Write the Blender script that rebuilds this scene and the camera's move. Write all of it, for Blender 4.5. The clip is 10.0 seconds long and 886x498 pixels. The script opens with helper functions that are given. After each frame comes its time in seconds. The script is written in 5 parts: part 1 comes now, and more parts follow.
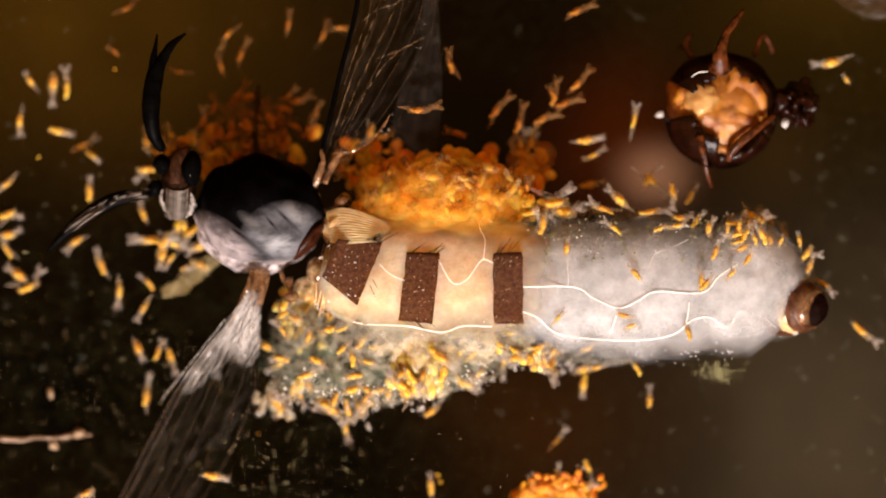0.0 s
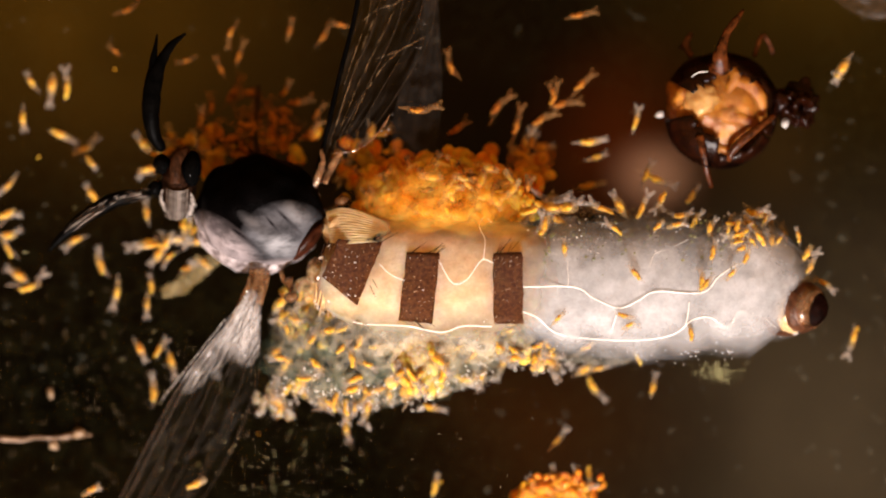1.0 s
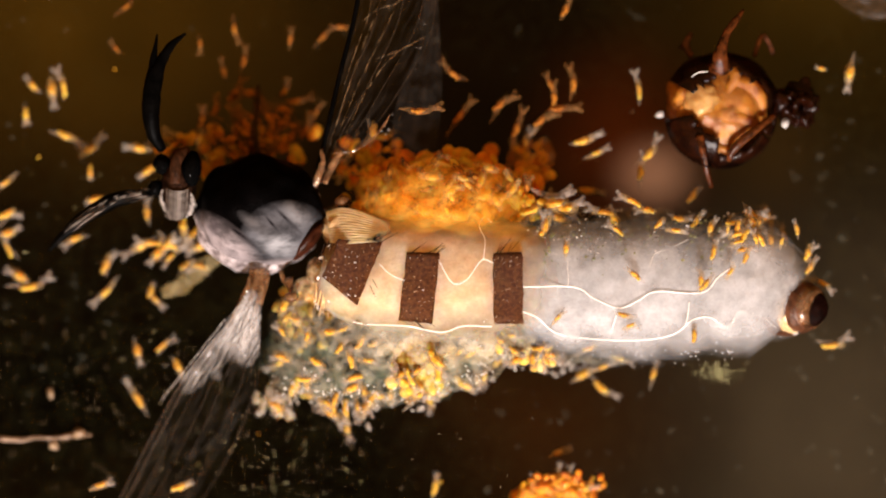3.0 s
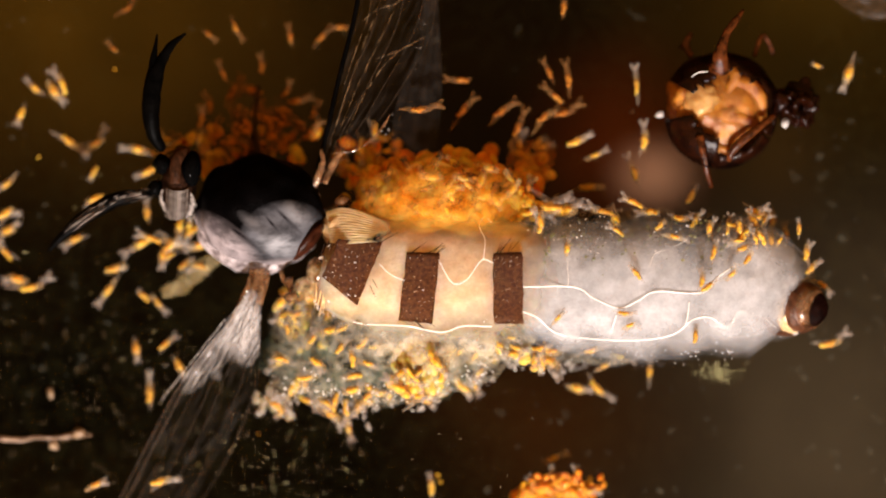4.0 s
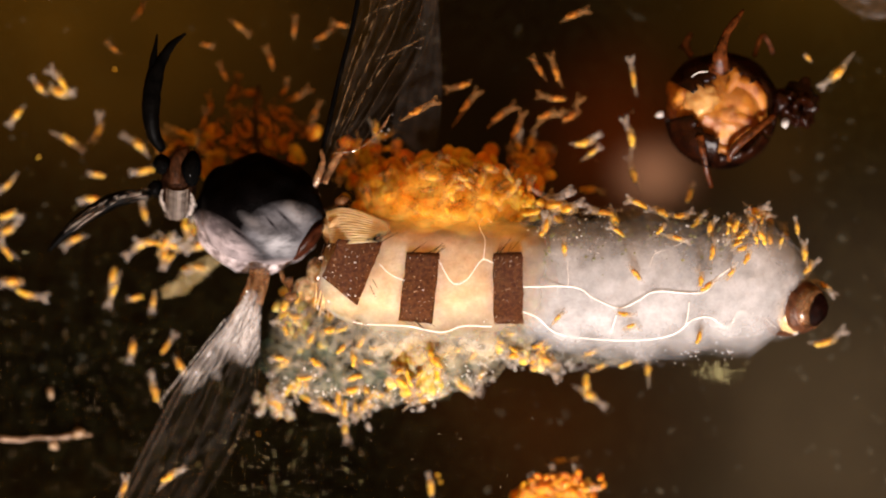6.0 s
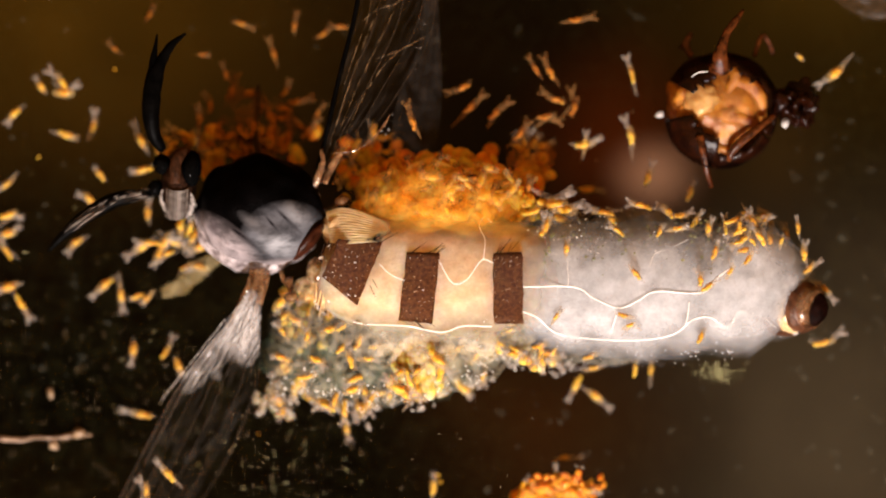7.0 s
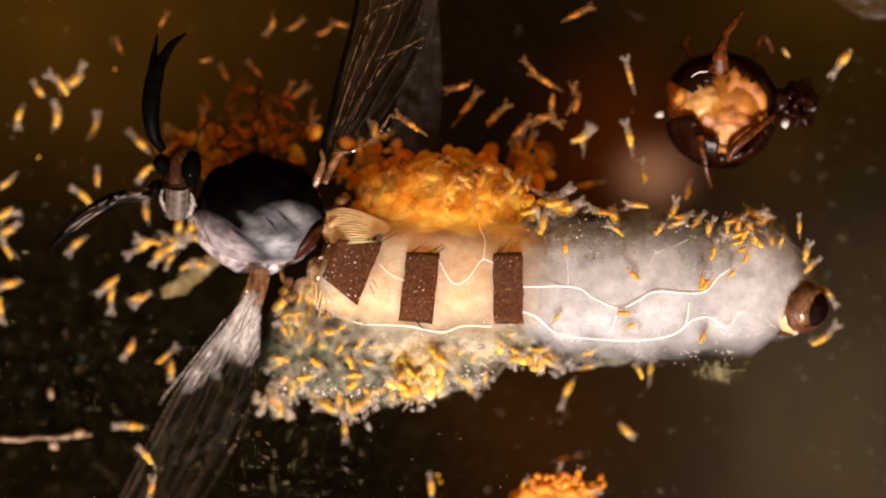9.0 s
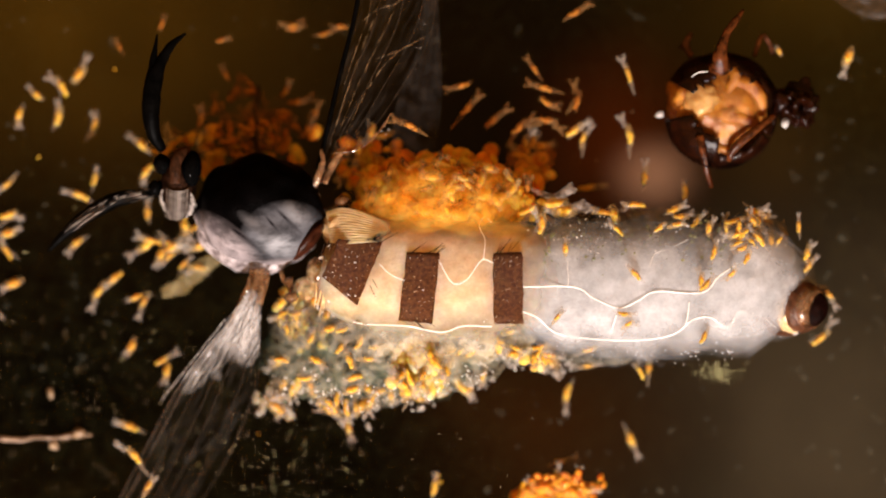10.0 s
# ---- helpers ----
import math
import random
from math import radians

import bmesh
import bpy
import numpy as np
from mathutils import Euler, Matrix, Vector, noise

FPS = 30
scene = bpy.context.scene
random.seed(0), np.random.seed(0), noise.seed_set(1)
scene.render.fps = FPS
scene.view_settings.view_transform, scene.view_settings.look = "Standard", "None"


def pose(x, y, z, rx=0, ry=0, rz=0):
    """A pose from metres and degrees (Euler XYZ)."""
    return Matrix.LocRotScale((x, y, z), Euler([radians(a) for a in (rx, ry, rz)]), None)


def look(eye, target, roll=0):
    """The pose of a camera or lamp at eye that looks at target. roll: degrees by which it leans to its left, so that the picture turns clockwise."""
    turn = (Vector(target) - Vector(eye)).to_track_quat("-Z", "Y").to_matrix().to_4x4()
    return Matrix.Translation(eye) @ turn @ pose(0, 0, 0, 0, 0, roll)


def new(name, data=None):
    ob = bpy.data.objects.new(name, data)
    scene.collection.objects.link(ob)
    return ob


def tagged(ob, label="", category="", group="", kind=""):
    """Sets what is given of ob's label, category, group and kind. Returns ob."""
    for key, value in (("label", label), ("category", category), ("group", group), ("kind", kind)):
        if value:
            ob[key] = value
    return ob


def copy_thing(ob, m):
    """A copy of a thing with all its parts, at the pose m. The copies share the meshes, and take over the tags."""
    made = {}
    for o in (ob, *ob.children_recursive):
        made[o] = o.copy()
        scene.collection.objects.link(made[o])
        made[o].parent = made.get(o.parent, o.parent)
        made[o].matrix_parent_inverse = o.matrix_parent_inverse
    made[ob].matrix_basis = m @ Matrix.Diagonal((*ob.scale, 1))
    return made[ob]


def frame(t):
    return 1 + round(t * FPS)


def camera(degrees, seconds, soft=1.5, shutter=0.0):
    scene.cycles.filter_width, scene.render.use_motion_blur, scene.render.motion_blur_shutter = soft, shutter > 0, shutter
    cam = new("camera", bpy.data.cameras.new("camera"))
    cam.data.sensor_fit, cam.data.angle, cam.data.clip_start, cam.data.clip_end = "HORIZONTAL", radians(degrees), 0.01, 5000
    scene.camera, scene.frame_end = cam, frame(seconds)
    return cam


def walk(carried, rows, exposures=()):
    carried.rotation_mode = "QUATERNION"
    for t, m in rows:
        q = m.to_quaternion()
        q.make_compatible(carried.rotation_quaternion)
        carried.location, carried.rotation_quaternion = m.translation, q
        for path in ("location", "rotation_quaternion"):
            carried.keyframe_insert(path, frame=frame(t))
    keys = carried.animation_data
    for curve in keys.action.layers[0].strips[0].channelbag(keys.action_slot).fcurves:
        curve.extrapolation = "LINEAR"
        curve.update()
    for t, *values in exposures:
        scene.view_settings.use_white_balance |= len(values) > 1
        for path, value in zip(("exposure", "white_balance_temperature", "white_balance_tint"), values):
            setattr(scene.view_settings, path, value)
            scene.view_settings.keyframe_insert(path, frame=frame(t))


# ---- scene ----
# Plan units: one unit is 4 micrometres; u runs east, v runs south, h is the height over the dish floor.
S = 4e-6
REACH = 0.1


def at(u, v, h=0.0):
    return Vector(((u - 784) * S, (441 - v) * S, h * S))


# ---- camera ----
cam = camera(2 * math.degrees(math.atan(784 * S / REACH)), 10.0, soft=2.0)
eye = pose(0, 0, REACH + 100 * S)
walk(cam, [(0, eye), (10, eye)])
cam.data.dof.use_dof = True
cam.data.dof.focus_distance = REACH - 70 * S
cam.data.dof.aperture_fstop = 92

# ---- light ----
world = bpy.data.worlds.new("world")
scene.world = world
world.use_nodes = True
world.node_tree.nodes["Background"].inputs[0].default_value = (1.0, 0.4, 0.08, 1)
world.node_tree.nodes["Background"].inputs[1].default_value = 0.58

lamp_data = bpy.data.lights.new("microscope_lamp", "AREA")
lamp_data.shape, lamp_data.size, lamp_data.energy = "DISK", 0.012, 0.111
lamp_data.color = (1.0, 0.875, 0.82)
lamp = new("microscope_lamp", lamp_data)
lamp.matrix_world = look((0.0035, -0.0466, 0.0378), (0.0, 0, 0.0004))
scene.view_settings.exposure = 0.0


# ---- materials ----
def ramp(nt, fac, stops):
    node = nt.nodes.new("ShaderNodeValToRGB")
    el = node.color_ramp.elements
    while len(el) < len(stops):
        el.new(0.5)
    for e, (p, c) in zip(el, stops):
        e.position, e.color = p, (*c, 1)
    nt.links.new(fac, node.inputs[0])
    return node.outputs[0]


def grain(nt, size, detail=4.0, rough=0.6, stretch=(1, 1, 1), shift=(0, 0, 0), spin=0.0):
    """Noise with features of about size plan units."""
    tc = nt.nodes.new("ShaderNodeTexCoord")
    mp = nt.nodes.new("ShaderNodeMapping")
    k = 1 / (size * S)
    if spin:
        mp.vector_type = "TEXTURE"
        mp.inputs["Rotation"].default_value = (0, 0, radians(spin))
        mp.inputs["Scale"].default_value = [1 / (k * s) for s in stretch]
    else:
        mp.inputs["Scale"].default_value = [k * s for s in stretch]
        mp.inputs["Location"].default_value = shift
    nt.links.new(tc.outputs["Object"], mp.inputs[0])
    no = nt.nodes.new("ShaderNodeTexNoise")
    no.inputs["Scale"].default_value = 1.0
    no.inputs["Detail"].default_value = detail
    no.inputs["Roughness"].default_value = rough
    nt.links.new(mp.outputs[0], no.inputs["Vector"])
    return no.outputs[0]


def mixed(nt, fac, a, b, mode="MIX"):
    node = nt.nodes.new("ShaderNodeMix")
    node.data_type, node.blend_type = "RGBA", mode
    for sock, val in ((node.inputs[0], fac), (node.inputs[6], a), (node.inputs[7], b)):
        if isinstance(val, (int, float)):
            sock.default_value = val
        elif isinstance(val, tuple):
            sock.default_value = (*val, 1)
        else:
            nt.links.new(val, sock)
    return node.outputs[2]


def thinning(nt, u0, u1, v0, v1, soft_u, soft_v, soft_south=None):
    """1 inside a plan rectangle, thinning softly to 0 at its edges."""
    tc = nt.nodes.new("ShaderNodeTexCoord")
    sep = nt.nodes.new("ShaderNodeSeparateXYZ")
    nt.links.new(tc.outputs["Object"], sep.inputs[0])
    out = None
    a, b = at(u0, v1), at(u1, v0)
    for axis, lo, hi, soft in ((0, a.x, b.x, soft_u * S), (1, a.y, b.y, soft_v * S)):
        for edge, inner in ((lo, lo + (soft_south * S if axis and soft_south else soft)), (hi, hi - soft)):
            mr = nt.nodes.new("ShaderNodeMapRange")
            mr.interpolation_type = "SMOOTHSTEP"
            mr.inputs["From Min"].default_value = min(edge, inner)
            mr.inputs["From Max"].default_value = max(edge, inner)
            mr.inputs["To Min"].default_value = 0.0 if edge < inner else 1.0
            mr.inputs["To Max"].default_value = 1.0 if edge < inner else 0.0
            nt.links.new(sep.outputs[axis], mr.inputs["Value"])
            if out is None:
                out = mr.outputs[0]
            else:
                mul = nt.nodes.new("ShaderNodeMath")
                mul.operation = "MULTIPLY"
                nt.links.new(out, mul.inputs[0])
                nt.links.new(mr.outputs[0], mul.inputs[1])
                out = mul.outputs[0]
    return out


def ovals(nt, spots, ragged=0.0):
    """The union of soft ovals (u, v, ru, rv, soft), with an uneven outline."""
    out = None
    for row in spots:
        one = spot(nt, *row, 0.0, ragged)
        out = one if out is None else mixed(nt, 1.0, out, one, "LIGHTEN")
    return out


def spot(nt, u, v, ru, rv, soft=None, turn=0.0, ragged=0.0):
    """A soft oval mask on the plan; turn is counter-clockwise seen from above."""
    tc = nt.nodes.new("ShaderNodeTexCoord")
    mp = nt.nodes.new("ShaderNodeMapping")
    mp.vector_type = "TEXTURE"
    mp.inputs["Location"].default_value = at(u, v)
    mp.inputs["Rotation"].default_value = (0, 0, radians(turn))
    mp.inputs["Scale"].default_value = (ru * S, rv * S, 1)
    place = tc.outputs["Object"]
    if ragged:
        no = nt.nodes.new("ShaderNodeTexNoise")
        no.inputs["Scale"].default_value = 1 / (52 * S)
        no.inputs["Detail"].default_value = 4.0
        nt.links.new(place, no.inputs["Vector"])
        add = nt.nodes.new("ShaderNodeVectorMath")
        add.operation = "MULTIPLY_ADD"
        nt.links.new(no.outputs["Color"], add.inputs[0])
        add.inputs[1].default_value = (ragged * S, ragged * S, 0)
        shift = nt.nodes.new("ShaderNodeVectorMath")
        shift.operation = "SUBTRACT"
        nt.links.new(place, shift.inputs[0])
        shift.inputs[1].default_value = (ragged * S / 2, ragged * S / 2, 0)
        nt.links.new(shift.outputs[0], add.inputs[2])
        place = add.outputs[0]
    nt.links.new(place, mp.inputs[0])
    g = nt.nodes.new("ShaderNodeTexGradient")
    g.gradient_type = "SPHERICAL"
    nt.links.new(mp.outputs[0], g.inputs[0])
    if soft:
        return ramp(nt, g.outputs[1], [(0.0, (0, 0, 0)), (soft * 0.5, (0.45, 0.45, 0.45)), (soft, (1, 1, 1))])
    return ramp(nt, g.outputs[1], [(0.0, (0, 0, 0)), (0.35, (0.3, 0.3, 0.3)), (0.9, (1, 1, 1))])


def material(name, c1, c2, size=20, fine=4, rough=0.45, alpha=None, sss=0.0, reach=60, bump=0.3, translucent=0.0,
             stretch=(1, 1, 1), glow_spread=(1.0, 0.6, 0.3), spec=0.5, vary=0.0, fade=None, spin=0.0):
    m = bpy.data.materials.new(name)
    m.use_nodes = True
    nt = m.node_tree
    p = nt.nodes["Principled BSDF"]
    big = ramp(nt, grain(nt, size, 3, 0.55, stretch, spin=spin), [(0.32, c1), (0.68, c2)])
    small = grain(nt, fine, 3, 0.65, stretch, spin=spin)
    dirt = ramp(nt, small, [(0.3, (0.72, 0.72, 0.72)), (0.65, (1, 1, 1))])
    col = mixed(nt, 0.6, big, dirt, "MULTIPLY")
    if vary:
        info = nt.nodes.new("ShaderNodeObjectInfo")
        tint = ramp(nt, info.outputs["Random"], [(0.0, (1 - vary, 1 - 1.5 * vary, 1 - 1.6 * vary)), (1.0, (1, 1, 1))])
        col = mixed(nt, 1.0, col, tint, "MULTIPLY")
    nt.links.new(col, p.inputs["Base Color"])
    p.inputs["Roughness"].default_value = rough
    p.inputs["Specular IOR Level"].default_value = spec
    if sss:
        p.inputs["Subsurface Weight"].default_value = sss
        p.inputs["Subsurface Radius"].default_value = glow_spread
        p.inputs["Subsurface Scale"].default_value = reach * S
    if bump:
        b = nt.nodes.new("ShaderNodeBump")
        b.inputs["Strength"].default_value = bump
        b.inputs["Distance"].default_value = 2 * S
        nt.links.new(small, b.inputs["Height"])
        nt.links.new(b.outputs[0], p.inputs["Normal"])
    surf = p.outputs[0]
    out = nt.nodes["Material Output"]
    if translucent:
        tr = nt.nodes.new("ShaderNodeBsdfTranslucent")
        nt.links.new(col, tr.inputs[0])
        mx = nt.nodes.new("ShaderNodeMixShader")
        mx.inputs[0].default_value = translucent
        nt.links.new(surf, mx.inputs[1])
        nt.links.new(tr.outputs[0], mx.inputs[2])
        surf = mx.outputs[0]
    if alpha:
        clear = nt.nodes.new("ShaderNodeBsdfTransparent")
        mx = nt.nodes.new("ShaderNodeMixShader")
        lo, hi = alpha
        low = 0.3 + 0.4 * max(-lo, 0) / (hi - lo)
        lo = max(lo, 0.0)
        a = ramp(nt, grain(nt, size * 0.7, 4, 0.6, stretch, (3, 5, 1), spin), [(low, (lo, lo, lo)), (0.7, (hi, hi, hi))])
        if fade:
            a = mixed(nt, 1.0, a, ovals(nt, fade, 60) if isinstance(fade, list) else spot(nt, *fade) if len(fade) == 5 else thinning(nt, *fade), "MULTIPLY")
        nt.links.new(a, mx.inputs[0])
        nt.links.new(clear.outputs[0], mx.inputs[1])
        nt.links.new(surf, mx.inputs[2])
        surf = mx.outputs[0]
    nt.links.new(surf, out.inputs[0])
    return m


def floor_material():
    m = bpy.data.materials.new("dish_floor")
    m.use_nodes = True
    nt = m.node_tree
    p = nt.nodes["Principled BSDF"]
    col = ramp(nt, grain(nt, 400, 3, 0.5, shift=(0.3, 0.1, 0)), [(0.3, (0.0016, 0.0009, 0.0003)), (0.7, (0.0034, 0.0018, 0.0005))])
    # Soft oval patches of amber, red, grey, near-black and one pale tone.
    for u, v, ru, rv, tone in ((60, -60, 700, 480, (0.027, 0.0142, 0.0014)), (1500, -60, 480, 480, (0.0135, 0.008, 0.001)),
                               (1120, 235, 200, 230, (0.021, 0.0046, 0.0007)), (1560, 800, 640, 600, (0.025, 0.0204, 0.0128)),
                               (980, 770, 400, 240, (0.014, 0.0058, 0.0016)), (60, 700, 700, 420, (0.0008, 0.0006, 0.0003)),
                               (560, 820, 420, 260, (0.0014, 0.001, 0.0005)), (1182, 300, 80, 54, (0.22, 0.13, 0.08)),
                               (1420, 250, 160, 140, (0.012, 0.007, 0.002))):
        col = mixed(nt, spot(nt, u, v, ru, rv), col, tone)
    mottle = ramp(nt, grain(nt, 130, 5, 0.6), [(0.35, (0.72, 0.7, 0.68)), (0.7, (1.5, 1.42, 1.3))])
    col = mixed(nt, 0.8, col, mottle, "MULTIPLY")
    nt.links.new(col, p.inputs["Base Color"])
    p.inputs["Roughness"].default_value = 0.65
    p.inputs["Specular IOR Level"].default_value = 0.0
    b = nt.nodes.new("ShaderNodeBump")
    b.inputs["Strength"].default_value = 0.5
    b.inputs["Distance"].default_value = 4 * S
    nt.links.new(grain(nt, 9, 4, 0.7), b.inputs["Height"])
    nt.links.new(b.outputs[0], p.inputs["Normal"])
    return m


def glass_material():
    m = bpy.data.materials.new("clear_glass")
    m.use_nodes = True
    nt = m.node_tree
    p = nt.nodes["Principled BSDF"]
    p.inputs["Roughness"].default_value = 0.05
    p.inputs["Base Color"].default_value = (0.5, 0.42, 0.14, 1)
    p.inputs["Specular IOR Level"].default_value = 0.02
    clear = nt.nodes.new("ShaderNodeBsdfTransparent")
    mx = nt.nodes.new("ShaderNodeMixShader")
    film = ramp(nt, grain(nt, 38, 6, 0.75), [(0.5, (0.0, 0.0, 0.0)), (0.78, (0.015, 0.015, 0.015))])
    film = mixed(nt, 1.0, film, mixed(nt, 1.0, spot(nt, 330, 640, 780, 520), mixed(nt, 0.6, (0.0, 0.0, 0.0), spot(nt, 1540, 430, 420, 620)), "ADD"), "MULTIPLY")
    film = mixed(nt, 1.0, film, ramp(nt, grain(nt, 22, 6, 0.8, shift=(4, 2, 0)), [(0.45, (0.0, 0.0, 0.0)), (0.75, (0.0055, 0.0055, 0.0055))]), "ADD")
    nt.links.new(film, mx.inputs[0])
    nt.links.new(clear.outputs[0], mx.inputs[1])
    nt.links.new(p.outputs[0], mx.inputs[2])
    nt.links.new(mx.outputs[0], nt.nodes["Material Output"].inputs[0])
    return m


DEEP = 1500
GLASS = glass_material()
FLOOR = floor_material()
BLACK = material("black_cuticle", (0.0004, 0.0004, 0.0004), (0.0016, 0.0015, 0.0014), 20, 4, 0.4, spec=0.015)
HOLLOWSHADE = material("dark_red_hollow_shade", (0.002, 0.0007, 0.0005), (0.008, 0.002, 0.001), 18, 4, 0.6, spec=0.02)
JET = material("jet_black_eye", (0.001, 0.001, 0.001), (0.002, 0.002, 0.002), 6, 2, 0.12, bump=0, spec=0.015)
TAILBROWN = material("tail_brown", (0.02, 0.007, 0.003), (0.11, 0.04, 0.016), 14, 4, 0.4, bump=0.6, spec=0.3)
FAT = material("pale_fat", (0.26, 0.12, 0.03), (0.5, 0.31, 0.12), 25, 5, 0.3, sss=0.6, reach=20, spec=0.3)
WAIST = material("waist_membrane", (0.42, 0.2, 0.05), (0.85, 0.6, 0.28), 22, 5, 0.25, sss=0.8, reach=30, alpha=(0.45, 0.9), bump=0.4)
WAISTGLOSS = material("glossy_waist_membrane", (0.4, 0.22, 0.08), (0.92, 0.72, 0.45), 14, 4, 0.08, sss=0.6, reach=20, alpha=(0.05, 0.6), bump=0.3, spec=0.9)
# Lamp's reflection on the wing root painted as pale streaks in fading ovals.
FANSHEEN = material("painted_wing_fan_sheen", (0.6, 0.57, 0.55), (0.98, 0.96, 0.94), 7, 2.5, 0.16, alpha=(-0.2, 0.8), translucent=0.2, stretch=(0.1, 1, 1), spin=58, bump=0.8, fade=[(432, 575, 40, 72, 0.55), (400, 598, 34, 48, 1.0), (372, 628, 30, 44, 1.4), (340, 664, 26, 40, 1.8)])
GLASSY = material("glassy_droplet", (0.75, 0.72, 0.7), (0.95, 0.93, 0.9), 10, 3, 0.15, alpha=(0.35, 0.8), translucent=0.3)
SILVER = material("silver_cuticle", (0.04, 0.034, 0.03), (0.42, 0.38, 0.35), 5, 2, 0.15, bump=0.8)
DARKHEAD = material("dark_brown_head", (0.006, 0.003, 0.002), (0.035, 0.015, 0.008), 12, 3, 0.35, bump=0.8, spec=0.1)
HORN = material("red_brown_horn", (0.008, 0.002, 0.0008), (0.1, 0.026, 0.006), 12, 3, 0.2, bump=0.6, spec=0.25)
RIM = material("dark_red_rim", (0.006, 0.0015, 0.0008), (0.045, 0.012, 0.005), 14, 4, 0.3, bump=0.6, spec=0.12)
SHEENBLOOM = material("black_cuticle_painted_sheen_bloom", (0.0005, 0.0005, 0.0006), (0.0016, 0.0014, 0.0015), 40, 5, 0.4, bump=0.6, spec=0.012)


def add_painted_bloom(m):
    """Uneven silver stripes: bloom and sheen painted on the black thorax's lit side."""
    nt = m.node_tree
    p = nt.nodes["Principled BSDF"]
    base = p.inputs["Base Color"].links[0].from_socket
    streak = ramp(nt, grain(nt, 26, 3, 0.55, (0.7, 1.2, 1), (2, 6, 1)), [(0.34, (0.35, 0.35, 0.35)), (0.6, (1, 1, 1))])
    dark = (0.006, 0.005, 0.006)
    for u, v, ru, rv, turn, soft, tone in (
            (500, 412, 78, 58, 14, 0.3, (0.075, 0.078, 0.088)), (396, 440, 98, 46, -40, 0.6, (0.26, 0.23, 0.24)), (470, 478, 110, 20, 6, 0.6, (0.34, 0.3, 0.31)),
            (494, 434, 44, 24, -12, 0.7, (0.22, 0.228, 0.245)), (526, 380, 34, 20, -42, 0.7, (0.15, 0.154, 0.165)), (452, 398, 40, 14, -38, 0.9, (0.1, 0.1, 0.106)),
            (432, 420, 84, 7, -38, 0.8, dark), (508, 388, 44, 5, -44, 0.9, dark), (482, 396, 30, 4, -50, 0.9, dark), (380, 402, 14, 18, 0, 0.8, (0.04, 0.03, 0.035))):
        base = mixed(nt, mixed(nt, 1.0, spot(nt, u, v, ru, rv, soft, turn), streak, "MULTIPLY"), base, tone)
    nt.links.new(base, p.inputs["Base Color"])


def island_tint(m, stops):
    """A tint of its own for each loose piece of a mesh."""
    nt = m.node_tree
    p = nt.nodes["Principled BSDF"]
    base = p.inputs["Base Color"].links[0].from_socket
    geo = nt.nodes.new("ShaderNodeNewGeometry")
    nt.links.new(mixed(nt, 1.0, base, ramp(nt, geo.outputs["Random Per Island"], stops), "MULTIPLY"), p.inputs["Base Color"])


add_painted_bloom(SHEENBLOOM)
BLOOM = material("silvery_bloom", (0.05, 0.035, 0.036), (0.5, 0.45, 0.46), 16, 5, 0.4, bump=0.8)
GOLD = material("golden_membrane", (0.7, 0.4, 0.13), (0.98, 0.78, 0.46), 14, 3, 0.25, translucent=0.35, stretch=(0.35, 1.3, 1))
GOLDVEIL = material("golden_veil", (0.93, 0.34, 0.01), (1.0, 0.64, 0.12), 34, 6, 0.6, alpha=(0.1, 0.62), translucent=0.5, bump=0.2, fade=[(780, 342, 180, 84, 0.6), (790, 380, 185, 50, 1.0)], spec=0.05)
PALEVEIL = material("pale_veil", (0.62, 0.56, 0.36), (0.95, 0.92, 0.8), 26, 4, 0.35, alpha=(-0.1, 0.36), translucent=0.5, fade=(455, 1030, 500, 750, 70, 60), spec=0.1)
GOLDFOLD = material("golden_pleats", (0.9, 0.56, 0.22), (1.0, 0.8, 0.46), 18, 4, 0.2, sss=0.6, reach=16, translucent=0.3, stretch=(0.16, 1.2, 1), spin=-14, bump=0.3, alpha=(0.75, 1.0), fade=[(620, 402, 72, 44, 0.4)])
BROW = material("brown_brow", (0.012, 0.005, 0.002), (0.05, 0.019, 0.008), 10, 3, 0.45, bump=0.8, spec=0.06)
UMBER = material("dark_brown_plate", (0.034, 0.009, 0.002), (0.12, 0.042, 0.012), 6, 2.5, 0.22, bump=2.2, spec=0.3)
AMBERSKIN = material("amber_cuticle", (0.05, 0.02, 0.008), (0.26, 0.14, 0.07), 22, 5, 0.08, sss=0.3, reach=12, bump=0.3, alpha=(0.4, 0.9), spec=0.9)
CREAM = material("cream_membrane", (0.5, 0.33, 0.185), (0.66, 0.52, 0.36), 46, 6, 0.55, sss=1.0, reach=240, bump=0.5, spec=0.05, alpha=(0.9, 0.99), fade=[(730, 488, 205, 115, 0.45), (835, 490, 168, 117, 0.7), (640, 495, 105, 92, 0.5), (900, 432, 85, 70, 0.8)])
MILK = material("milky_tissue", (0.27, 0.268, 0.264), (0.54, 0.533, 0.526), 60, 4, 0.55, sss=1.0, reach=240, bump=0.6, spec=0.08, glow_spread=(1, 0.9, 0.85), alpha=(0.8, 0.97), fade=[(1105, 530, 238, 108, 0.75), (1305, 510, 125, 106, 0.7), (1330, 468, 95, 92, 0.7), (985, 506, 110, 118, 0.6)])
HAZE = material("clear_cuticle", (0.62, 0.64, 0.66), (0.9, 0.92, 0.95), 40, 5, 0.4, alpha=(0.28, 0.72), translucent=0.55, bump=0.3, spec=0.15, fade=[(1112, 512, 246, 135, 0.6), (1318, 509, 142, 127, 0.6), (985, 508, 140, 126, 0.5)])
